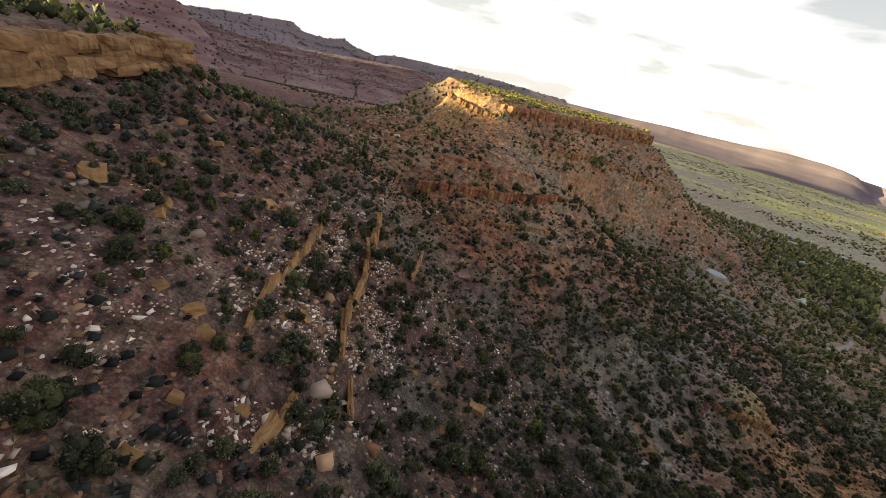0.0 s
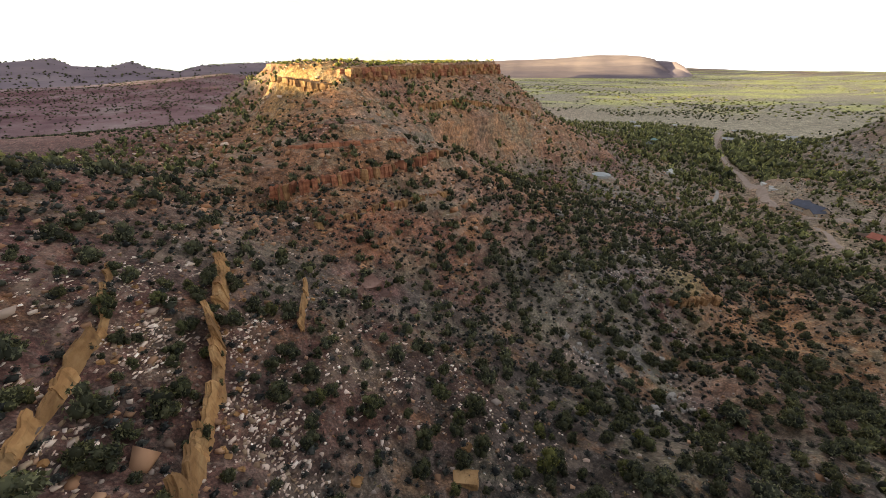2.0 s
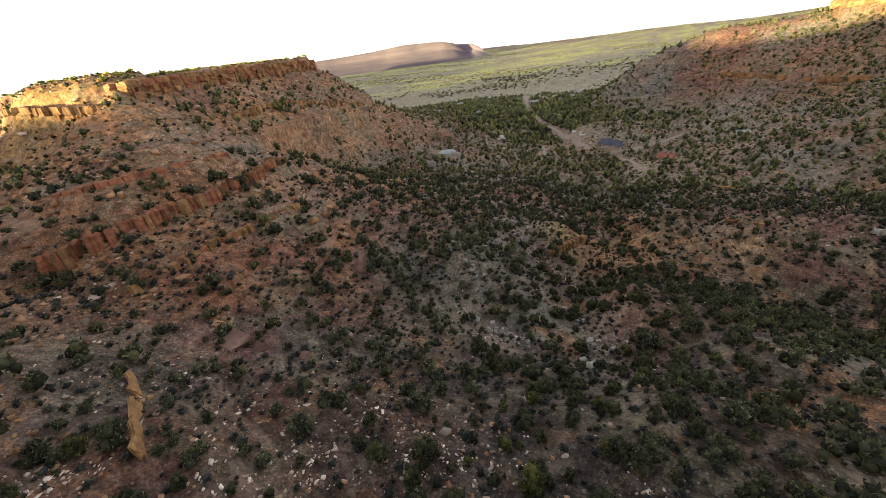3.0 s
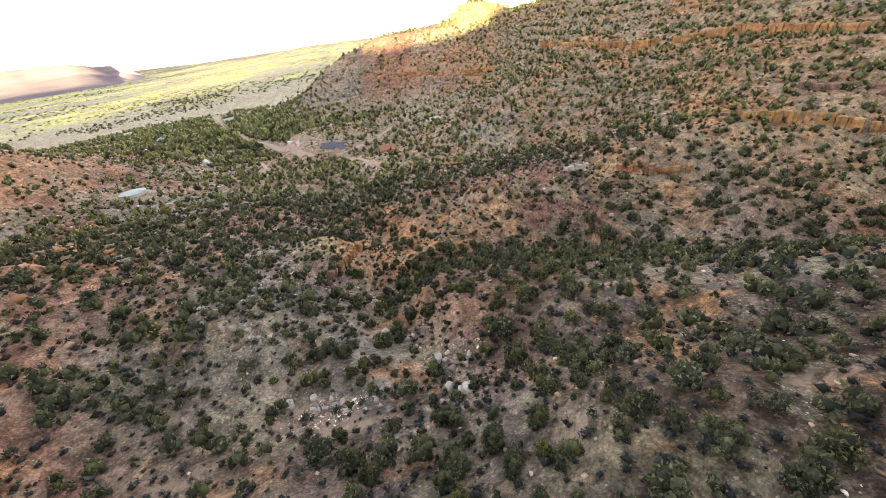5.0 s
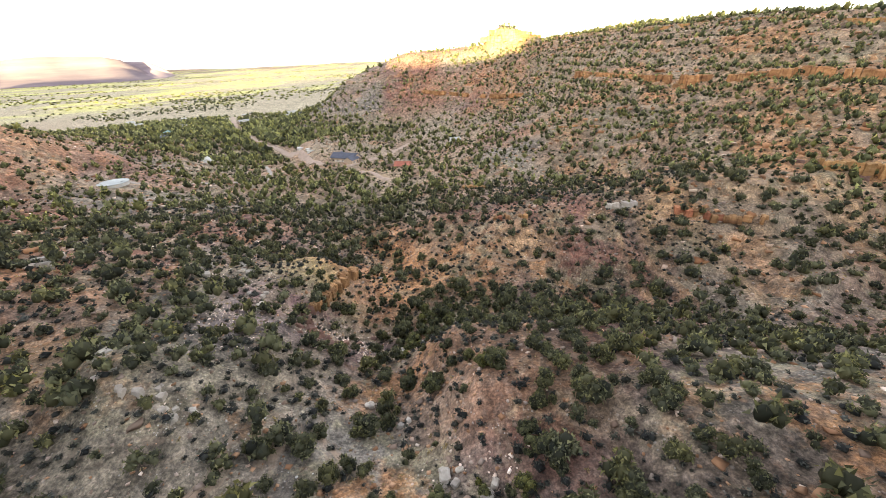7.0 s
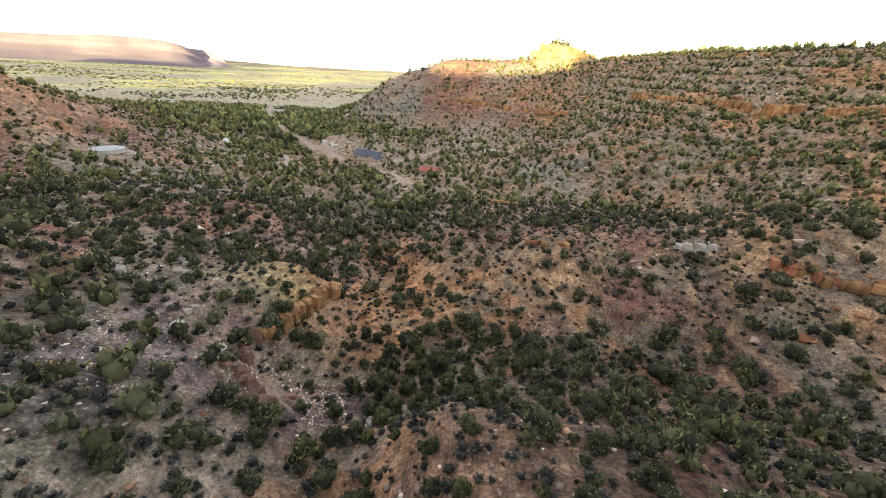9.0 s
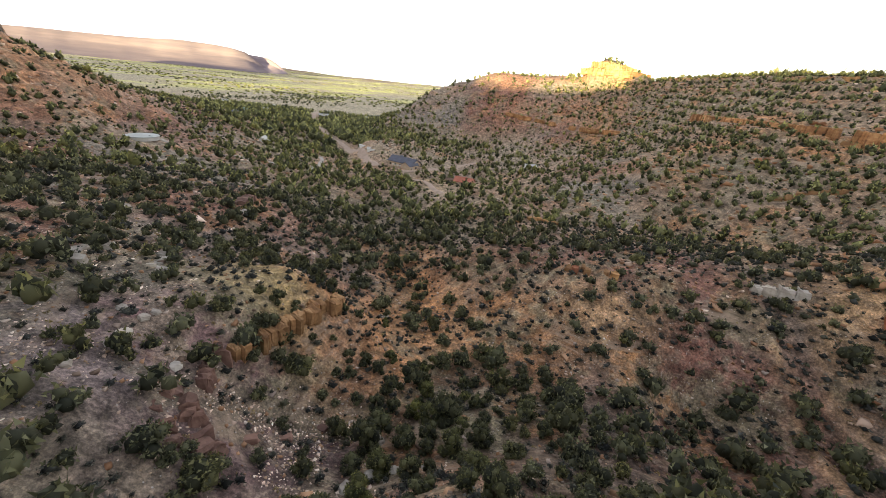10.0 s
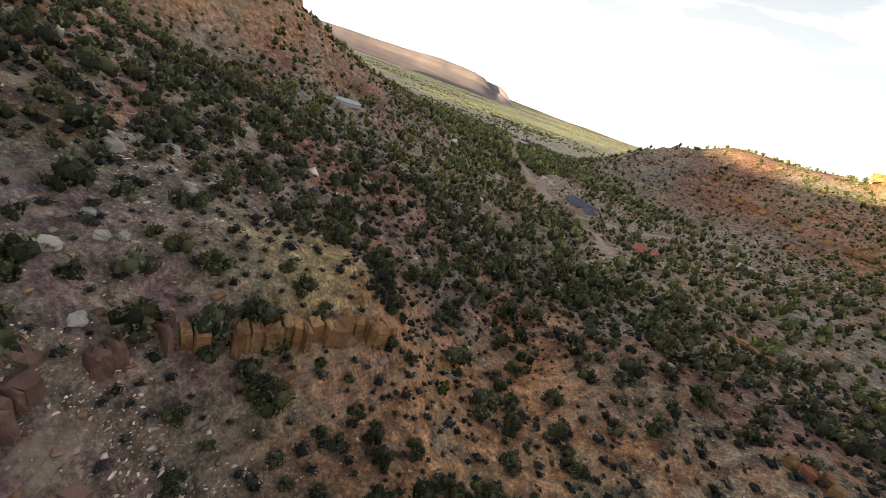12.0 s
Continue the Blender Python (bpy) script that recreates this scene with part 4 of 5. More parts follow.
def joined(name, shapes, place, scale, turn, tone, pick):
    """One mesh of many copies: shapes are (vertices, triangles, tone of each vertex)."""
    vs, fs, ts, base = [], [], [], 0
    for k, (v, f, own) in enumerate(shapes):
        sel = np.where(pick == k)[0]
        if not len(sel):
            continue
        c, s = np.cos(turn[sel])[:, None], np.sin(turn[sel])[:, None]
        x, y, z = (v[None, :, i] * scale[sel][:, None, i] for i in range(3))
        q = np.stack([x * c - y * s, x * s + y * c, z], -1) + place[sel][:, None]
        vs.append(q.reshape(-1, 3))
        fs.append((f[None] + (np.arange(len(sel)) * len(v))[:, None, None] + base).reshape(-1, 3))
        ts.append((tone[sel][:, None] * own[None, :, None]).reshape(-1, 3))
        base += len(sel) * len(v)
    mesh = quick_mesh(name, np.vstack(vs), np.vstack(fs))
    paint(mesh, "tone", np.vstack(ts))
    return mesh
RNG = np.random.default_rng(7)
def scatter(x0, x1, y0, y1, step, chance):
    gx, gy = np.meshgrid(np.arange(x0, x1, step), np.arange(y0, y1, step))
    x, y = gx.ravel() + RNG.uniform(-0.5, 0.5, gx.size) * step, gy.ravel() + RNG.uniform(-0.5, 0.5, gx.size) * step
    keep = RNG.uniform(0, 1, len(x)) < chance(x, y)
    return x[keep], y[keep]
def off_road(x, y, gap=1.0):
    d = np.full(x.shape, 1e9)
    for line, width in ROADS.values():
        for (ax, ay), (bx, by) in zip(line, line[1:]):
            t = np.clip(((x - ax) * (bx - ax) + (y - ay) * (by - ay)) / ((bx - ax) ** 2 + (by - ay) ** 2), 0, 1)
            d = np.minimum(d, np.hypot(x - ax - t * (bx - ax), y - ay - t * (by - ay)) - width / 2 * (1.45 if width > 5 else 1))
    for cx, cy, r in CLEAR:
        d = np.minimum(d, np.hypot(x - cx, y - cy) - r)
    return d > gap
ROADS = {
    "main": ([(-118, 334), (-130.5, 353.5), (-153, 388), (-180, 427), (-204, 450), (-241, 514), (-269, 560), (-350, 745)], 5.5),
    "branch": ([(-97, 319), (-83.2, 328.8), (-68, 351.5), (-55.6, 386)], 3.6),
    "track": ([(-86, 308), (-74.2, 286.1), (-65.6, 274)], 3.2),
    "tank_track": ([(-187.4, 247.3), (-176, 249), (-170, 257.3), (-157.7, 263), (-142, 280), (-141.6, 297), (-152, 330), (-163, 352)], 2.8),
}
CLEAR = [(-190.2, 240.8, 9.5), (-100, 336, 9.5), (-59, 309.5, 7), (-140.5, 378, 7), (-130.3, 368, 7), (-134, 362, 9), (-65, 273, 4), (-80, 299.5, 3)]
def wooded(x, y):
    z = gz(x, y)
    k = 0.52 + 0.22 * rugged(x, y, 24, 51) + 0.2 * blob(x, y, -42.4, 140.2, 26, 16) + 0.15 * blob(x, y, -18.2, 61.2, 20, 24) + 0.25 * blob(x, y, -7.5, 130.1, 44, 34)
    k += 0.22 * blob(x, y, 4.4, 37.1, 42, 34) + 0.4 * blob(x, y, -96.2, 109.1, 26, 28) + 0.34 * blob(x, y, -115.1, 148.9, 30, 42) + 0.2 * blob(x, y, -38, 45, 32, 26) + 0.22 * blob(x, y, 12, 84, 42, 30) + 0.12 * np.clip((40 - y) / 30, 0, 1)
    k += 0.3 * blob(x, y, -80, 110, 14, 12) + 0.3 * blob(x, y, -18, 110, 20, 22)
    k += 0.34 * np.clip((x - 10) / 50, 0, 1) * np.clip((y - 120) / 60, 0, 1)
    k -= 0.24 * np.clip((-95 - x) / 40, 0, 1) * np.clip((z + 62) / 14, 0, 1)
    k += 0.35 * ((edge_distance(x, y, CAPS["mesa"][0]) < -3) | (edge_distance(x, y, CAPS["near"][0]) < -3))
    k -= 0.25 * blob(x, y, -54.3, 176.8, 8, 26, 12) + 0.3 * blob(x, y, -81, 145.4, 9, 12) + 0.3 * blob(x, y, -65.7, 124.1, 8, 7)
    k += 0.42 * blob(x, y, -92, 262, 55, 80) + 0.15 * blob(x, y, 60, 220, 70, 70) + 0.26 * blob(x, y, -215, 160, 42, 55) + 0.16 * blob(x, y, -10, 118, 26, 22)
    k *= np.where(gslope(x, y) > 1.25, 0.15, 1)
    k *= np.where(np.hypot(x + 50, y - 90) > 230, 0.62, 1)
    k *= 1 - 0.2 * np.clip((y - 140) / 40, 0, 1) * np.clip((-60 - z) / 20, 0, 1)
    k = (k + 0.4 * blob(x, y, -245, 505, 95, 150, 20)) * off_road(x, y, 2.6)
    return k * np.clip((760 - np.hypot(x + 60, y - 200)) / 160, 0, 1)
jx, jy = scatter(-470, 320, -120, 760, 3.7, wooded)
mate = RNG.uniform(0, 1, len(jx)) < 0.24
ma, mr = RNG.uniform(0, 6.283, mate.sum()), RNG.uniform(0.9, 1.8, mate.sum())
jx, jy = np.r_[jx, jx[mate] + mr * np.cos(ma)], np.r_[jy, jy[mate] + mr * np.sin(ma)]
free = off_road(jx, jy, 2.0)
jx, jy = jx[free], jy[free]
def tones(n, warm=0.25):
    b = RNG.uniform(0.72, 1.25, n)
    g = np.clip(RNG.normal(0, warm, n), -0.5, 0.9)
    return np.c_[b * (1 + 0.45 * np.maximum(g, 0)), b * (1 + 0.3 * np.maximum(g, 0)), b * (1 - 0.2 * g)]
big = 0.88 + 0.3 * np.clip((-80 - gz(jx, jy)) / 20, 0, 1)
jw = np.clip(RNG.lognormal(0.84, 0.36, len(jx)), 0.9, 4.2) * big * (1 + 0.12 * np.clip((jy - 45) / 25, 0, 1) * (np.hypot(jx + 50, jy - 90) < 200)) * np.where(np.hypot(jx + 50, jy - 90) > 230, 1.1, 1)
jw = jw * (1 + 0.6 * blob(jx, jy, -245, 505, 95, 150, 20))
jh = jw * RNG.uniform(1.0, 1.4, len(jx))
on_mesa = (edge_distance(jx, jy, CAPS["mesa"][0]) < 0) | (edge_distance(jx, jy, DOME) < 4)
jh = np.where(on_mesa, jh * 0.5, jh)
# The ones along the gulch that the path follows stand singly.
gulch = np.full(len(jx), 1e9)
for (ax, ay), (bx, by) in (((-93.9, -28.2), (-17.2, -21.2)), ((-72, -2.2), (-40.1, 38.2)), ((-40.1, 38.2), (-46.6, 142.8)), ((-46.6, 142.8), (-72.5, 160.8))):
    t = np.clip(((jx - ax) * (bx - ax) + (jy - ay) * (by - ay)) / ((bx - ax) ** 2 + (by - ay) ** 2), 0, 1)
    gulch = np.minimum(gulch, np.hypot(jx - ax - t * (bx - ax), jy - ay - t * (by - ay)))
order = np.argsort(gulch)
single, rest = order[:300], order[300:]
jz = gz(jx, jy)
def trunk_mesh(seed):
    rng = random.Random(seed)
    bm = bmesh.new()
    for _ in range(rng.randint(2, 4)):
        a, p, r = rng.uniform(0, 6.28), Vector((rng.uniform(-0.03, 0.03), rng.uniform(-0.03, 0.03), -0.08)), rng.uniform(0.025, 0.04)
        rings = []
        for k in range(4):
            rings.append([bm.verts.new(p + Vector((math.cos(t * 1.257), math.sin(t * 1.257), 0)) * r) for t in range(5)])
            p = p + Vector((math.cos(a) * 0.07, math.sin(a) * 0.07, 0.15 + 0.02 * k))
            a, r = a + rng.uniform(-0.6, 0.6), r * 0.68
        for lo, hi in zip(rings, rings[1:]):
            for t in range(5):
                bm.faces.new((lo[t], lo[(t + 1) % 5], hi[(t + 1) % 5], hi[t]))
        bm.faces.new(rings[-1])
    mesh = bpy.data.meshes.new("trunk")
    bm.to_mesh(mesh)
    bm.free()
    mesh.materials.append(BARK)
    return mesh
CROWNS, TRUNKS = [], [trunk_mesh(s) for s in range(4)]
for s in range(8):
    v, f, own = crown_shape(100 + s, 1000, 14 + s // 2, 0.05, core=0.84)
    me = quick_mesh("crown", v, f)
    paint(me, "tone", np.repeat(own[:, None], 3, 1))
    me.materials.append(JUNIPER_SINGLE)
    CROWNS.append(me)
LOOKS = (("dark green juniper bush on a stony slope", 0), ("dense dark juniper with a rounded crown", 1), ("ragged olive-green juniper on red soil", 2), ("small dark juniper among loose stones", 3))
for n, i in enumerate(single):
    size = jw[i]
    label = LOOKS[3][0] if size < 1.9 else LOOKS[1][0] if size > 3.3 else LOOKS[n % 2 * 2][0]
    tree = thing("juniper", label, "juniper", pose(jx[i], jy[i], jz[i] - 0.05, rz=RNG.uniform(0, 360)), "junipers")
    scale = Matrix.Diagonal((size, size, jh[i], 1))
    part("trunk", TRUNKS[n % 4], None, tree, m=scale)
    part("crown", CROWNS[n % 8], None, tree, m=scale)
reach = np.hypot(jx + 50, jy - 90)
def stuff(name, label, category, mesh, mat):
    mesh.materials.append(mat)
    return tagged(new(name, mesh), label, category, kind="stuff")
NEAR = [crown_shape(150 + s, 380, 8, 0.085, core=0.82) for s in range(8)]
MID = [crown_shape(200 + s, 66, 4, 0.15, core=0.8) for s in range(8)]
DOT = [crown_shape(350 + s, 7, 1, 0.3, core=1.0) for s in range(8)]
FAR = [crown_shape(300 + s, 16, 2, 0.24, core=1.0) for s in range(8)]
def wood(name, label, sel, shapes, light_tint=1.0):
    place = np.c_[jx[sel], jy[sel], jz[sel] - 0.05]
    stuff(name, label, "junipers", joined(name, shapes, place, np.c_[jw[sel], jw[sel], jh[sel]], RNG.uniform(0, 6.28, len(sel)), tones(len(sel)) * light_tint, RNG.integers(0, len(shapes), len(sel))), JUNIPER)
wood("near_juniper_scrub", "dense ragged junipers along a dry gulch", rest[:680], NEAR)
rest = rest[680:]
wood("juniper_scrub", "scattered dark green junipers on canyon slopes", rest[reach[rest] < 145], MID)
# Farther junipers get paler leaves: haze put into their colour.
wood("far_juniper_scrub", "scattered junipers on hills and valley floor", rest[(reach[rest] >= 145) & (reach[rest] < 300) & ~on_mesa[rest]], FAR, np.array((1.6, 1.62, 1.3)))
# Mesa-top leaves are tinted yellow to carry the low sun in their colour.
wood("mesa_top_scrub", "scrub on top of a mesa, sunlit yellow-green put into its colour", rest[on_mesa[rest]], FAR, np.array((3.0, 2.9, 1.3)))
# The farthest leaves are paler still, with more haze in their colour.
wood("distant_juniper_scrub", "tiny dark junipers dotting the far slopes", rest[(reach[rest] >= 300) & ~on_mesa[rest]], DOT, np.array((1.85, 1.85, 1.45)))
hx, hy = scatter(-330, 200, -20, 540, 2.85, lambda x, y: np.clip(0.42 + 0.4 * rugged(x, y, 20, 57) + 0.25 * np.clip((x - 5) / 30, 0, 1), 0.05, 0.85) * np.clip((np.hypot(x + 50, y - 90) - 80) / 60, 0, 1) * off_road(x, y) * (gslope(x, y) < 1.2))
hw = np.clip(RNG.lognormal(0.12, 0.35, len(hx)), 0.6, 2.2)
stuff("slope_shrubs", "pale olive low shrubs covering the slopes", "shrubs", joined("slope_shrubs", DOT, np.c_[hx, hy, gz(hx, hy) - 0.05], np.c_[hw, hw, hw * 0.8], RNG.uniform(0, 6.28, len(hx)), tones(len(hx), 0.2) * np.array((1.2, 1.2, 0.9)), RNG.integers(0, 8, len(hx))), SAGE)
# low grey shrubs, dry grass, loose stones round the gulch
def low(x, y, base, size, seed):
    return np.clip(base + 0.45 * rugged(x, y, size, seed), 0.02, 1) * off_road(x, y) * np.clip((250 - np.hypot(x + 50, y - 90)) / 80, 0, 1)
sx, sy = scatter(-150, 40, -50, 240, 1.6, lambda x, y: 0.9 * low(x, y, 0.58 + 0.2 * blob(x, y, -38, 45, 34, 28) + 0.2 * blob(x, y, -95, 108, 26, 30), 12, 61))
sw = np.clip(RNG.lognormal(0.1, 0.38, len(sx)), 0.4, 2.0)
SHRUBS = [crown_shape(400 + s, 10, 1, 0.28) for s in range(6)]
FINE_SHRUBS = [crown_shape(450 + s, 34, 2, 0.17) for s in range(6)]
close = np.hypot((sx + 52) / 40, np.maximum(0, np.abs(sy - 64) - 66) / 24) < 1
def sage(name, label, shapes, sel):
    w = sw[sel]
    stuff(name, label, "shrubs", joined(name, shapes, np.c_[sx[sel], sy[sel], gz(sx[sel], sy[sel]) - 0.03], np.c_[w, w, w * 0.8], RNG.uniform(0, 6.28, len(w)), tones(len(w), 0.2), RNG.integers(0, 6, len(w))), SAGE)
sage("sagebrush", "low grey-green sagebrush between the junipers", SHRUBS, ~close)
sage("scree_shrubs", "low dark grey-green shrubs on a scree slope", FINE_SHRUBS, close)
gx2, gy2 = scatter(-150, 90, -45, 235, 1.9, lambda x, y: 0.55 * low(x, y, 0.35, 22, 67))
gw = RNG.uniform(0.25, 0.6, len(gx2))
TUFTS = [crown_shape(500 + s, 14, 3, 0.42, inner=False) for s in range(4)]
stuff("dry_grass", "dry straw-coloured grass tufts on the slopes", "grass", joined("dry_grass", TUFTS, np.c_[gx2, gy2, gz(gx2, gy2) - 0.02], np.c_[gw, gw, gw * 0.9], RNG.uniform(0, 6.28, len(gx2)), tones(len(gx2), 0.2), RNG.integers(0, 4, len(gx2))), GRASS)
def stone_shape(seed):
    rng = np.random.default_rng(seed)
    v = np.array([(x, y, z) for x in (-0.5, 0.5) for y in (-0.5, 0.5) for z in (-0.15, 0.55)]) * rng.uniform(0.4, 1.15, (8, 3)) + rng.uniform(-0.08, 0.08, (8, 3))
    q = [(0, 1, 3, 2), (4, 6, 7, 5), (0, 4, 5, 1), (2, 3, 7, 6), (1, 5, 7, 3), (0, 2, 6, 4)]
    return v, np.array([t for a, b, c, d in q for t in ((a, b, c), (a, c, d))]), np.ones(8)
def stone_chance(x, y):
    k = low(x, y, 0.3, 18, 71) + 0.4 * np.clip((35 - y) / 20, 0, 1)
    k = k + 0.5 * blob(x, y, -57, -1.8, 30, 12, -4) + 0.5 * blob(x, y, -63.7, 126, 12, 14) + 0.35 * blob(x, y, -85.9, 119.6, 14, 26) + 0.4 * blob(x, y, -47.3, 101.7, 10, 34) + 0.3 * blob(x, y, -131.6, 27, 14, 40)
    return 0.62 * np.clip(k, 0, 1) * off_road(x, y)
tx, ty = scatter(-170, 60, -46, 230, 1.02, stone_chance)
tw = np.clip(RNG.lognormal(-1.1, 0.5, len(tx)), 0.16, 1.3)
pale = RNG.uniform(0, 1, len(tx)) < 0.1 + 0.3 * blob(tx, ty, -54.9, 0.3, 30, 12, -4) + 0.15 * blob(tx, ty, -63.7, 126, 14, 16)
tw = np.where(pale, np.minimum(tw, 0.55), tw)
rust = (RNG.uniform(0, 1, len(tx)) < 0.5) & ~pale
st = np.where(pale[:, None], (2.0, 2.05, 2.1), np.where(rust[:, None], (1.25, 0.92, 0.66), (0.9, 0.88, 0.88))) * RNG.uniform(0.75, 1.15, (len(tx), 1))
stuff("loose_stones", "loose white, grey and rust-coloured stones on the slopes", "stones", joined("loose_stones", [stone_shape(s) for s in range(10)], np.c_[tx, ty, gz(tx, ty)], np.c_[tw * RNG.uniform(0.8, 1.6, len(tx)), tw, tw * RNG.uniform(0.4, 0.9, len(tx))], RNG.uniform(0, 6.28, len(tx)), st, RNG.integers(0, 10, len(tx))), STONE)
bx, by = scatter(-330, 200, -40, 520, 2.12, lambda x, y: np.clip(0.16 + 0.3 * rugged(x, y, 26, 73) + 0.25 * np.clip((-95 - x) / 30, 0, 1), 0, 0.6) * off_road(x, y) * (gz(x, y) > -90) * (np.hypot(x + 50, y - 90) > 90))
bw = np.clip(RNG.lognormal(-0.42, 0.5, len(bx)), 0.3, 2.4)
bt = np.where(RNG.uniform(0, 1, (len(bx), 1)) < 0.3, (2.0, 1.95, 1.9), (1.3, 0.95, 0.68)) * RNG.uniform(0.7, 1.15, (len(bx), 1))
stuff("slope_stones", "tan and pale rocks strewn over the farther slopes", "stones", joined("slope_stones", [stone_shape(s) for s in range(10)], np.c_[bx, by, gz(bx, by)], np.c_[bw * RNG.uniform(0.8, 1.7, len(bx)), bw, bw * RNG.uniform(0.4, 0.9, len(bx))], RNG.uniform(0, 6.28, len(bx)), bt, RNG.integers(0, 10, len(bx))), STONE)
# white flakes shed by the fins and in the gully
def flake_chance(x, y):
    k = 0.35 * blob(x, y, -25.4, -17.4, 26, 16) + 0.2 * blob(x, y, -55.5, 22, 40, 20) + 0.75 * blob(x, y, -59, -0.8, 34, 11, -4) + 0.5 * blob(x, y, -57.4, -11.1, 30, 8, -4) + 0.9 * blob(x, y, -63.7, 123.9, 11, 11) + 0.5 * blob(x, y, -84.9, 120.5, 6, 17, 10) + 0.4 * blob(x, y, -98.5, 138.2, 12, 14) + 0.3 * blob(x, y, -113, 153.8, 10, 14) + 0.4 * blob(x, y, -61.8, 75, 9, 4) + 0.5 * blob(x, y, -66.6, 121, 6, 5) + 0.35 * blob(x, y, -40.9, 76.8, 9, 9)
    return np.clip(k, 0, 0.9) * np.clip(0.35 + 1.5 * rugged(x, y, 6, 95), 0, 1)
fx, fy = scatter(-124, -6, -34, 178, 0.42, flake_chance)
fw = np.clip(RNG.lognormal(-1.45, 0.45, len(fx)), 0.13, 0.6) * np.where(fy < 20, 1.15, np.where(fy > 100, 0.72, 1.0))
ft = np.where(RNG.uniform(0, 1, (len(fx), 1)) < 0.68, (2.9, 3.0, 3.1), (1.2, 1.1, 0.9)) * RNG.uniform(0.7, 1.1, (len(fx), 1))
stuff("stone_flakes", "small white and grey stone flakes scattered on scree", "stones", joined("stone_flakes", [stone_shape(s) for s in range(10)], np.c_[fx, fy, gz(fx, fy)], np.c_[fw * RNG.uniform(0.8, 2.6, len(fx)), fw, fw * RNG.uniform(0.3, 0.7, len(fx))], RNG.uniform(0, 6.28, len(fx)), ft, RNG.integers(0, 10, len(fx))), STONE)
# broken rock along the strata of the mesa and of the eastern slope
def strata_chance(x, y):
    z = gz(x, y)
    level = z + 1.4 * rugged(x, y, 60, 77)
    riser = np.abs(level / 5.2 - np.floor(level / 5.2) - 0.66) < 0.12
    where = np.clip((-95 - x) / 25, 0, 1) * np.clip((z + 68) / 10, 0, 1) + np.clip((x - 15) / 25, 0, 1) * np.clip((y - 110) / 40, 0, 1)
    return riser * np.clip(where, 0, 1) * np.clip(0.3 + 0.9 * rugged(x, y, 30, 97), 0, 0.8) * off_road(x, y) * (z > -90)
rx, ry = scatter(-330, 190, -10, 540, 1.9, strata_chance)
rw = np.clip(RNG.lognormal(0.2, 0.4, len(rx)), 0.6, 2.8)
rt = np.where(RNG.uniform(0, 1, (len(rx), 1)) < 0.2, (1.7, 1.6, 1.45), (1.35, 0.9, 0.58)) * RNG.uniform(0.7, 1.2, (len(rx), 1))
stuff("strata_rocks", "broken orange and tan rock along the slope's layers", "stones", joined("strata_rocks", [stone_shape(s) for s in range(10)], np.c_[rx, ry, gz(rx, ry) - 0.2], np.c_[rw * RNG.uniform(0.9, 1.9, len(rx)), rw, rw * RNG.uniform(0.5, 1.0, len(rx))], RNG.uniform(0, 6.28, len(rx)), rt, RNG.integers(0, 10, len(rx))), STONE)
# trees of the settled plain
px_, py_ = scatter(-900, 250, 560, 1500, 10.5, lambda x, y: np.clip(-0.12 + 1.0 * rugged(x, y, 110, 81), 0, 0.75) * off_road(x, y) * (np.hypot(x + 60, y - 200) > 560))
pw = RNG.uniform(3, 7, len(px_))
stuff("plain_trees", "leafy green trees and scrub on the settled plain", "trees", joined("plain_trees", DOT, np.c_[px_, py_, gz(px_, py_) - 0.3], np.c_[pw, pw, pw * 0.8], RNG.uniform(0, 6.28, len(px_)), tones(len(px_), 0.5) * 1.5, RNG.integers(0, 6, len(px_))), JUNIPER)
ox, oy = scatter(-2600, 1500, 900, 3900, 26, lambda x, y: np.clip(-0.02 + 1.1 * rugged(x * 0.35, y, 240, 85), 0, 0.75))
ow = RNG.uniform(5, 13, len(ox))
# Tone of 2.6 paints sunlit crowns into the leaf colour.
stuff("field_trees", "green orchards and tree belts far out on the plain, sunlight put into their colour", "trees", joined("field_trees", DOT, np.c_[ox, oy, gz(ox, oy) - 0.5], np.c_[ow, ow, RNG.uniform(3, 5.5, len(ox))], RNG.uniform(0, 6.28, len(ox)), tones(len(ox), 0.5) * np.array((2.6, 2.6, 1.5)), RNG.integers(0, 6, len(ox))), JUNIPER)

# ---- roads ----
def strip(name, label, line, width, mat, lift=0.12):
    pts, out = [Vector((x, y)) for x, y in line], []
    for a, b in zip(pts, pts[1:]):
        n = max(1, int((b - a).length / 3))
        out += [a.lerp(b, k / n) for k in range(n)]
    out.append(pts[-1])
    for _ in range(8):
        out = [out[0]] + [(p + q * 2 + r) / 4 for p, q, r in zip(out, out[1:], out[2:])] + [out[-1]]
    verts, n = [], 5
    for k, p in enumerate(out):
        d = (out[min(k + 1, len(out) - 1)] - out[max(k - 1, 0)]).normalized()
        for j in range(n):
            o = (j / (n - 1) - 0.5) * (width + 0.5 * math.sin(k * 0.7 + j))
            q = p + Vector((-d.y, d.x)) * o
            verts.append((q.x, q.y, float(gz(q.x, q.y)) + lift + (0 if 0 < j < n - 1 else -0.3)))
    idx = np.arange(len(verts)).reshape(-1, n)
    mesh = quick_mesh(name, np.array(verts), np.stack([idx[:-1, :-1], idx[:-1, 1:], idx[1:, 1:], idx[1:, :-1]], -1).reshape(-1, 4))
    mesh.shade_smooth()
    mesh.materials.append(mat)
    tagged(new(name, mesh), label, "road", kind="structure")
strip("road", "reddish dirt road along a canyon floor", *ROADS["main"], DIRT_ROAD, 0.25)
strip("road", "dirt side road past two houses", *ROADS["branch"], DIRT_ROAD, 0.25)
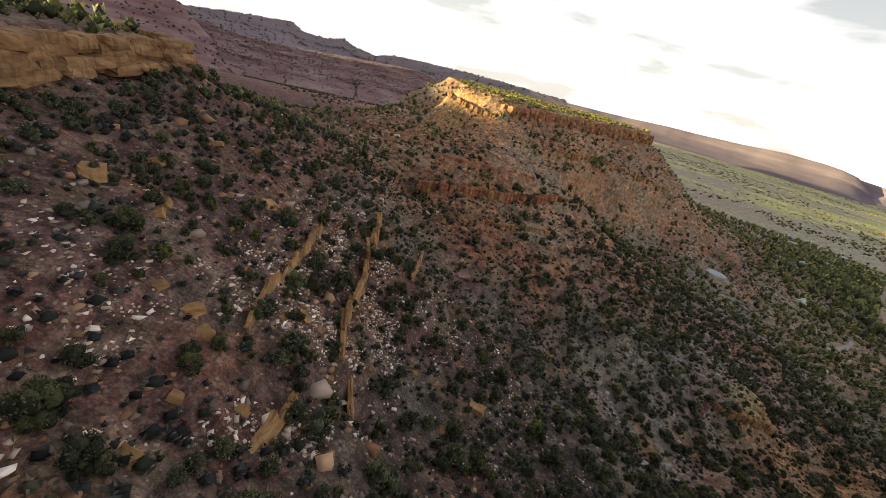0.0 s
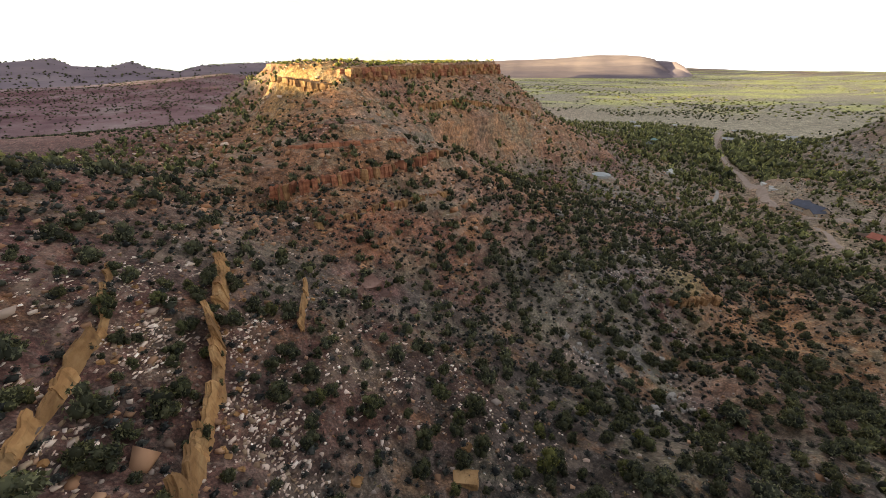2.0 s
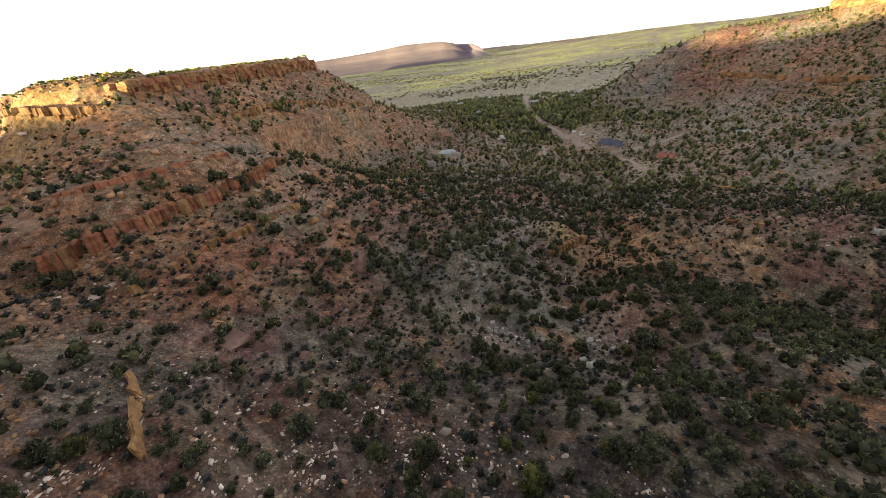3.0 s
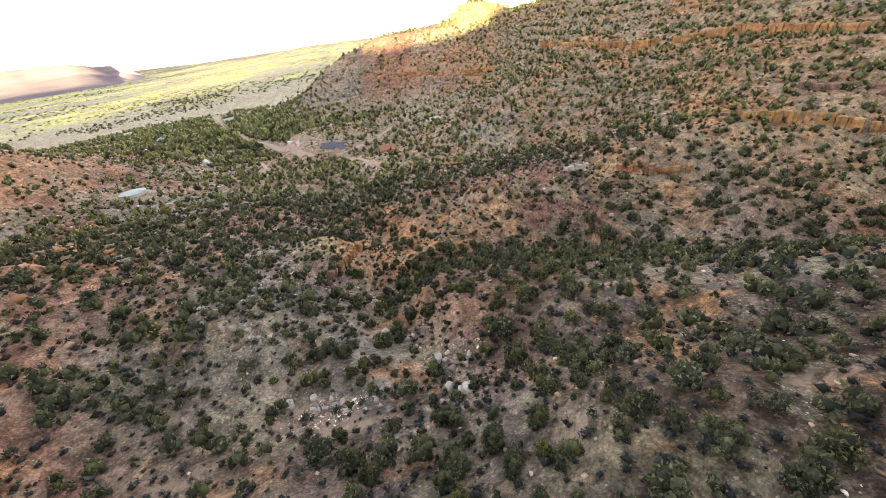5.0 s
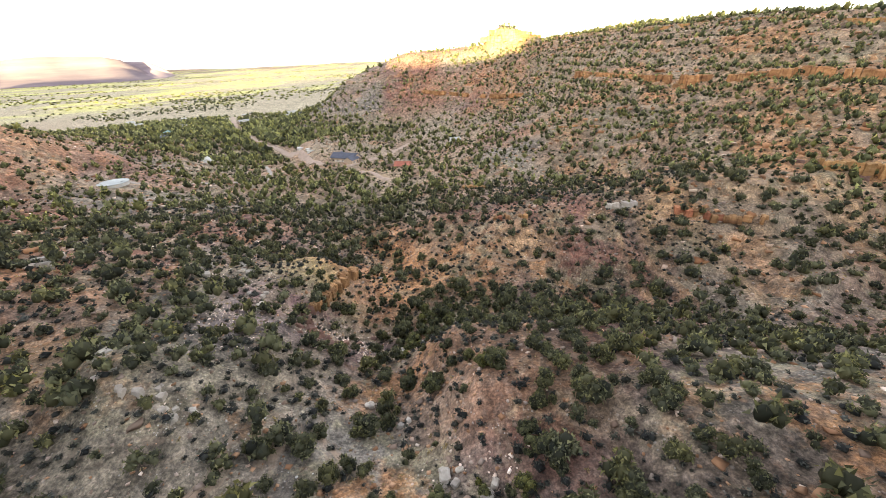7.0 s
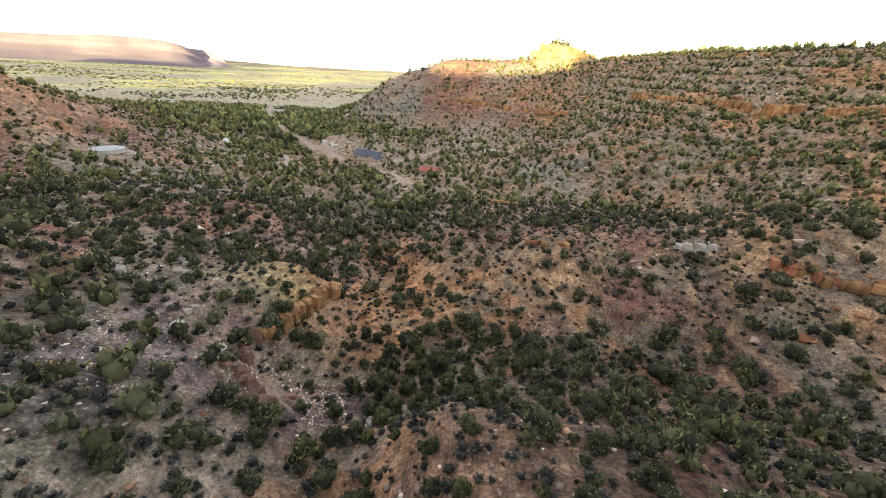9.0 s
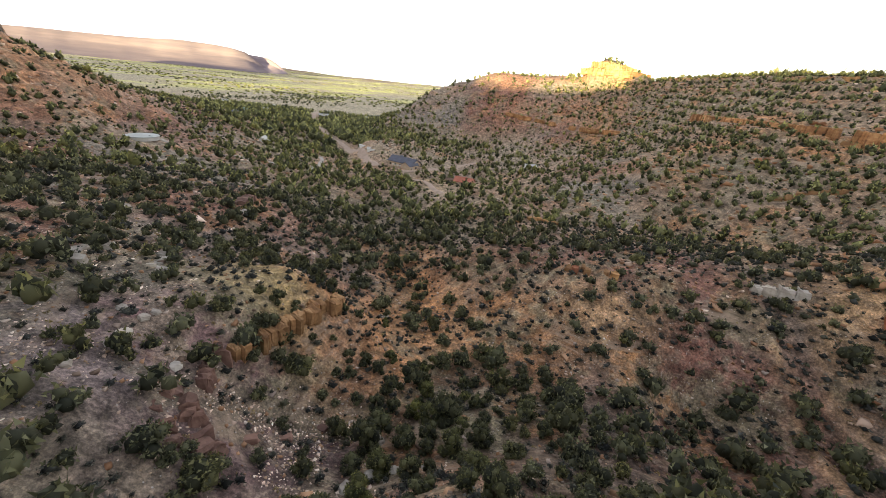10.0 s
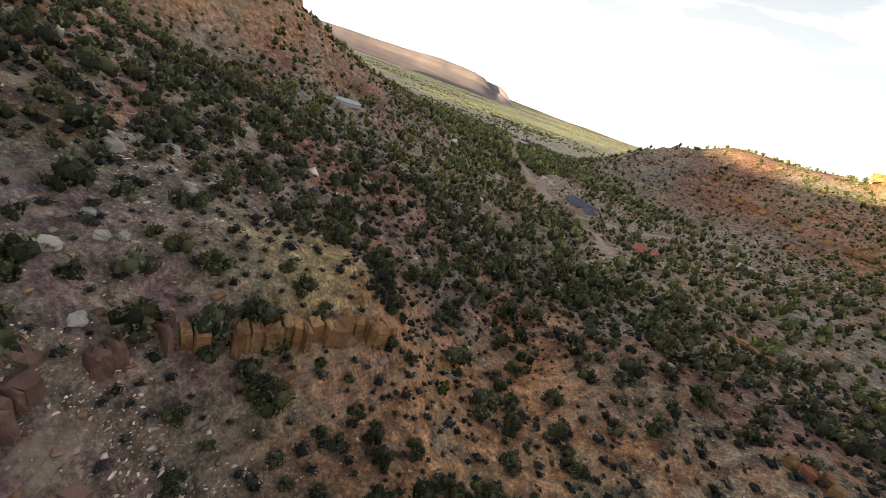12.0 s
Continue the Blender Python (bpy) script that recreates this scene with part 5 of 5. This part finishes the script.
strip("road", "short bare dirt track to a clearing", *ROADS["track"], DIRT_ROAD, 0.25)
strip("road", "narrow track to a round water tank", *ROADS["tank_track"], PAVED, 0.25)

# ---- buildings ----
WHITE_WALL = plain_material("white_stucco", (0.60, 0.59, 0.56), 0.8, 0.08, 0.6)
TAN_WALL = plain_material("tan_stucco", (0.46, 0.36, 0.27), 0.85, 0.12, 0.6)
BLUE_ROOF = plain_material("blue_grey_roof", (0.085, 0.092, 0.125), 0.6, 0.2, 0.5)
RED_ROOF = plain_material("red_roof", (0.36, 0.13, 0.09), 0.7, 0.2, 0.5)
TEAL_ROOF = plain_material("teal_roof", (0.16, 0.34, 0.34), 0.5, 0.2, 0.5)
PALE_ROOF = plain_material("pale_metal_roof", (0.42, 0.42, 0.41), 0.45, 0.12, 0.5, 0.2)
GLASS = plain_material("dark_window_glass", (0.03, 0.035, 0.04), 0.15, 0.2, 1.0)
CONCRETE = plain_material("pale_concrete", (0.42, 0.41, 0.39), 0.85, 0.14, 0.4)
TANK_ROOF = plain_material("grey_tank_roof", (0.33, 0.36, 0.37), 0.5, 0.1, 0.3)
def box_mesh(name, x, y, z):
    bm = bmesh.new()
    bmesh.ops.create_cube(bm, size=1)
    for v in bm.verts:
        v.co = Vector((v.co.x * x, v.co.y * y, (v.co.z + 0.5) * z))
    mesh = bpy.data.meshes.new(name)
    bm.to_mesh(mesh)
    bm.free()
    return mesh
def gable_mesh(name, x, y, rise, thick=0.22):
    """A gable roof, its ridge along x, with thick eaves."""
    bm = bmesh.new()
    prof = [(-y / 2, 0), (0, rise), (y / 2, 0), (y / 2, -thick), (0, rise - thick), (-y / 2, -thick)]
    ends = [[bm.verts.new((e * x / 2, b, c)) for b, c in prof] for e in (-1, 1)]
    for k in range(6):
        bm.faces.new((ends[0][k], ends[0][(k + 1) % 6], ends[1][(k + 1) % 6], ends[1][k]))
    for e in ends:
        bm.faces.new((e[0], e[1], e[4], e[5]))
        bm.faces.new((e[1], e[2], e[3], e[4]))
    bmesh.ops.recalc_face_normals(bm, faces=bm.faces[:])
    mesh = bpy.data.meshes.new(name)
    bm.to_mesh(mesh)
    bm.free()
    return mesh
def gable_wall(name, x, y, z, rise):
    bm = bmesh.new()
    prof = [(-y / 2, 0), (y / 2, 0), (y / 2, z), (0, z + rise), (-y / 2, z)]
    ends = [[bm.verts.new((e * x / 2, b, c)) for b, c in prof] for e in (-1, 1)]
    for k in range(5):
        bm.faces.new((ends[0][k], ends[0][(k + 1) % 5], ends[1][(k + 1) % 5], ends[1][k]))
    bm.faces.new(ends[0][::-1])
    bm.faces.new(ends[1])
    bmesh.ops.recalc_face_normals(bm, faces=bm.faces[:])
    mesh = bpy.data.meshes.new(name)
    bm.to_mesh(mesh)
    bm.free()
    return mesh
def house(x, y, turn, wings, wall, roof, label, floor=0.0, group=""):
    """wings: (offset x, offset y, turn, length, depth, wall height, roof rise)."""
    z = min(float(gz(x + a, y + b)) for a in (-6, 0, 6) for b in (-4, 0, 4))
    home = thing("house", label, "house", pose(x, y, z + floor, rz=turn), group)
    for n, (ox, oy, t, lx, ly, h, rise) in enumerate(wings):
        m = pose(ox, oy, 0, rz=t)
        body = part("wall", gable_wall("wall", lx, ly, h + 1.2, rise - 0.1), wall, home, m=m @ pose(0, 0, -1.2))
        if rise > 0.15:
            part("roof", gable_mesh("roof", lx + 0.9, ly + 1.0, rise), roof, home, m=m @ pose(0, 0, h + 0.12))
        else:
            part("roof", box_mesh("roof", lx + 0.3, ly + 0.3, 0.25), roof, home, m=m @ pose(0, 0, h))
        count = max(2, int(lx / 3.2))
        for side in (-1, 1):
            for k in range(count):
                wx = (k + 0.5) / count * lx - lx / 2
                if side < 0 and k == count // 2 and n == 0:
                    part("door", box_mesh("door", 1.0, 0.08, 2.05), BARK, home, m=m @ pose(wx, side * (ly / 2 + 0.02), 0.05))
                    continue
                w = part("window", box_mesh("window", 1.3, 0.06, 1.1), GLASS, home, m=m @ pose(wx, side * (ly / 2 + 0.02), 1.0))
                part("sill", box_mesh("sill", 1.5, 0.16, 0.08), CONCRETE, w, m=pose(0, side * 0.04, -0.09))
    return home
house(-100, 336, -24, [(0, 0, 0, 19, 9, 3.2, 3.0), (7.5, -4.5, 90, 9, 6.5, 3.0, 2.4), (-8, 3.5, 90, 8, 6, 3.0, 2.2)], TAN_WALL, BLUE_ROOF, "large tan house with a dark blue-grey gable roof")
house(-58.8, 309.5, -12, [(0, 0, 0, 10, 7, 3.0, 2.2), (4.0, -3.2, 90, 5.5, 4.5, 2.8, 1.6)], TAN_WALL, RED_ROOF, "small tan house with a red roof among junipers")
house(-140.5, 378, 30, [(0, 0, 0, 8, 6, 4.6, 0.1), (4.5, 1.0, 0, 4, 5, 3.0, 0.1)], WHITE_WALL, PALE_ROOF, "white flat-roofed two-storey house beside a dirt road")
house(-130.3, 368, 20, [(0, 0, 0, 9.5, 6, 3.0, 0.1), (-3, 3, 0, 4, 3, 3.6, 0.1)], WHITE_WALL, PALE_ROOF, "low white flat-roofed house beside a dirt road")
house(-18.6, 377.5, 12, [(0, 0, 0, 8, 6, 3.0, 1.6)], WHITE_WALL, PALE_ROOF, "pale house half hidden on a wooded slope")
house(-67, 311.5, 10, [(0, 0, 0, 4.5, 3.5, 2.4, 0.9)], TAN_WALL, BARK, "small brown shed beside a red-roofed house")
fence = thing("fence", "white board fence in front of a dark-roofed house", "fence", pose(-99, 327, float(gz(-99, 327)), rz=-24))
for k in range(9):
    part("post", box_mesh("post", 0.14, 0.14, 1.4), WHITE_WALL, fence, m=pose(-8 + 2 * k, 0, -0.1))
for z in (0.45, 0.85, 1.2):
    part("rail", box_mesh("rail", 16.2, 0.06, 0.16), WHITE_WALL, fence, m=pose(0, 0.1, z))
def tank(x, y, radius, height):
    z = float(gz(x, y))
    home = thing("water_tank", "round pale concrete water tank on a cut bench", "water tank", pose(x, y, z - 0.6))
    def drum(name, r, h, cone, mat, up):
        bm = bmesh.new()
        lo = [bm.verts.new((r * math.cos(k * math.tau / 40), r * math.sin(k * math.tau / 40), 0)) for k in range(40)]
        hi = [bm.verts.new((v.co.x, v.co.y, h)) for v in lo]
        top = bm.verts.new((0, 0, h + cone))
        for k in range(40):
            bm.faces.new((lo[k], lo[(k + 1) % 40], hi[(k + 1) % 40], hi[k]))
            bm.faces.new((hi[k], hi[(k + 1) % 40], top))
        bm.faces.new(lo[::-1])
        mesh = bpy.data.meshes.new(name)
        bm.to_mesh(mesh)
        bm.free()
        return part(name, mesh, mat, home, m=pose(0, 0, up))
    drum("tank_wall", radius, height, 0.02, CONCRETE, 0)
    roof = drum("tank_roof", radius + 0.25, 0.2, 0.5, TANK_ROOF, height)
    part("hatch", box_mesh("hatch", 1.0, 1.0, 0.4), TANK_ROOF, roof, m=pose(radius * 0.7, 0, 0.2))
tank(-190.2, 240.8, 6.0, 1.5)
rng = random.Random(5)
town = [(-197.2, 340, 0), (-261.5, 406.3, 1), (-282.7, 457.3, 2), (-269.7, 466, 2), (-294.6, 471.8, 3), (-276.4, 441.8, 2), (-255.8, 445.7, 3), (-232.1, 459.1, 3), (-289.8, 501.6, 1), (-274.5, 602, 3), (-238.4, 665.9, 3), (-198.2, 606, 1), (-315.5, 532.2, 3), (-335.7, 575.6, 0), (-307.4, 620.1, 3), (-365.7, 628.9, 1), (-384.1, 564.2, 3), (-249.9, 731.7, 0), (-328.2, 748.4, 3), (-406.5, 703.4, 3), (-191.2, 799.7, 1), (-455.2, 660.2, 0)]
for x, y, k in town:
    house(x, y, rng.uniform(0, 180), [(0, 0, 0, rng.uniform(8, 13), rng.uniform(6, 8), 3.0, rng.uniform(1.2, 2.2))], (WHITE_WALL, TAN_WALL)[k % 2], (PALE_ROOF, BLUE_ROOF, TEAL_ROOF, PALE_ROOF)[k], ("white house with a pale metal roof on the plain", "tan house with a dark roof on the plain", "building with a teal metal roof at the canyon mouth", "low house with a pale roof at the canyon mouth")[k], group="houses of the settlement")

# ---- far mesas ----
SMOOTH = ((0.01, 0.3), (0.05, 0.38), (0.2, 0.55), (0.45, 0.78), (1.0, 1.0))
TERRACED = ((0.008, 0.16), (0.07, 0.27), (0.16, 0.33), (0.17, 0.43), (0.32, 0.54), (0.44, 0.60), (0.45, 0.68), (0.7, 0.82), (1.0, 1.0))
def far_mesa(name, label, rim, talus, back, seed, mat=HAZED_ROCK, steps=SMOOTH, gully=1.0, detail=26):
    """A long far scarp: plateau behind, cliff at the rim, gullied slope in front. rim: (x, y, z of top, foot z)."""
    pts, rows = [], []
    for a, b in zip(rim, rim[1:]):
        n = max(2, int(math.dist(a[:2], b[:2]) / detail))
        pts += [tuple(p + (q - p) * k / n for p, q in zip(a, b)) for k in range(n)]
    pts.append(rim[-1])
    s = 0.0
    for k, (x, y, z, foot) in enumerate(pts):
        a, b = pts[max(k - 2, 0)], pts[min(k + 2, len(pts) - 1)]
        s += math.dist(pts[max(k - 1, 0)][:2], (x, y))
        d = Vector((b[0] - a[0], b[1] - a[1])).normalized()
        nrm = Vector((d.y, -d.x))
        if nrm.dot(Vector((-50 - x, 90 - y))) < 0:
            nrm = -nrm
        w = float(rugged(np.array(s), np.array(seed * 70.0), 330, seed, 4))
        g = abs(float(rugged(np.array(s), np.array(seed * 30.0), 150, seed + 3, 3)))
        prof = [(-back, -20), (-back * 0.4, 6 * w), (-10, 3 * w), (0, 0)] + [(talus * q * (1 - 0.35 * gully * g * (1 - q)), (foot - z) * h) for q, h in steps] + [(talus * 1.4, foot - z - 60)]
        o = w * talus * 0.1 * gully
        rows.append([(x + nrm.x * (q + o), y + nrm.y * (q + o), z + h) for q, h in prof])
    n = len(rows[0])
    idx = np.arange(len(rows) * n).reshape(-1, n)
    rows = np.array(rows)
    mesh = quick_mesh(name, rows.reshape(-1, 3), np.stack([idx[:-1, :-1], idx[:-1, 1:], idx[1:, 1:], idx[1:, :-1]], -1).reshape(-1, 4))
    mesh.materials.append(mat)
    tagged(new(name, mesh), label, "mesa", kind="structure")
    return rows
def scrub_on(rows, name, label, count, size, first=1):
    """Scrub strewn over a far slope."""
    i, j = RNG.integers(0, rows.shape[0] - 1, count), RNG.integers(first, rows.shape[1] - 2, count)
    u, v = RNG.uniform(0, 1, (count, 1)), RNG.uniform(0, 1, (count, 1))
    p = (rows[i, j] * (1 - u) + rows[i + 1, j] * u) * (1 - v) + (rows[i, j + 1] * (1 - u) + rows[i + 1, j + 1] * u) * v
    w = RNG.uniform(0.5, 1.2, count) * size
    stuff(name, label, "scrub", joined(name, DOT, p - np.array((0, 0, 0.4)), np.c_[w, w, w * 0.8], RNG.uniform(0, 6.28, count), tones(count), RNG.integers(0, 8, count)), JUNIPER)
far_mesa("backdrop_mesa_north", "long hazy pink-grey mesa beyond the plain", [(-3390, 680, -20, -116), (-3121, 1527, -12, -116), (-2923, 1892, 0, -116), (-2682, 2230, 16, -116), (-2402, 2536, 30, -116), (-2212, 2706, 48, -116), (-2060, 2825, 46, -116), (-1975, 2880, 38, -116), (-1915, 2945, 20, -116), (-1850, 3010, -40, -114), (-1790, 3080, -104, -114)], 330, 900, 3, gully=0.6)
far_mesa("backdrop_butte_north", "sunlit orange butte at the end of a far mesa", [(-2020, 2990, 16, -112), (-1930, 3050, 8, -112), (-1843, 3095, 2, -112), (-1790, 3125, -28, -112), (-1720, 3170, -100, -112)], 260, 300, 4, HAZED_ROCK)
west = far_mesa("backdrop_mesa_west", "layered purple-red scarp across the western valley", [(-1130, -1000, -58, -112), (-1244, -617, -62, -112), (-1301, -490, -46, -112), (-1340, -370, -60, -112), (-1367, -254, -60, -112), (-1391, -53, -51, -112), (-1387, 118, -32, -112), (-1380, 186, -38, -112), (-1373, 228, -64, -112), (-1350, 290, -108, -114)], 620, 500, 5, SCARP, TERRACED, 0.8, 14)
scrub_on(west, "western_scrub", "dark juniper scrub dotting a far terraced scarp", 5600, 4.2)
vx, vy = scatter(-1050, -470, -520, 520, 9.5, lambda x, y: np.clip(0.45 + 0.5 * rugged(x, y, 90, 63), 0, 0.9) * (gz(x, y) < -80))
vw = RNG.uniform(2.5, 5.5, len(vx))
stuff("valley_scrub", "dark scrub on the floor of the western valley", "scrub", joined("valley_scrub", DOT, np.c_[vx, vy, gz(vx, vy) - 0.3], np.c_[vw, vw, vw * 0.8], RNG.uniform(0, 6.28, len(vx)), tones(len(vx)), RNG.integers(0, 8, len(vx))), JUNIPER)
hills = far_mesa("backdrop_hills_west", "distant pale hills with two small peaks", [(-1900, -900, -40, -120), (-1928, -725, -28, -120), (-1959, -636, -14, -120), (-1994, -519, 0, -120), (-2027, -374, 17, -120), (-2035, -326, -8, -120), (-2049, -228, -14, -120), (-2056, -152, 7, -120), (-2059, -103, -18, -120), (-2062, -3, -34, -120), (-2061, 73, -10, -120), (-2028, 375, 3, -120), (-1980, 600, 6, -120), (-1850, 900, 0, -120)], 300, 700, 6, HAZED_ROCK)
scrub_on(hills, "hill_scrub", "dark scrub on distant pale hills", 1500, 9)
plateau = far_mesa("backdrop_plateau_southwest", "broad grey-red plateau beyond the near rim", [(-560, -740, -34, -110), (-700, -560, -16, -110), (-781, -438, 6, -110), (-806, -390, -2, -110), (-829, -338, -10, -110), (-860, -290, -60, -110)], 220, 400, 7, SCARP, TERRACED, 0.8, 14)
scrub_on(plateau, "plateau_scrub", "scrub on a broad far plateau", 900, 5)
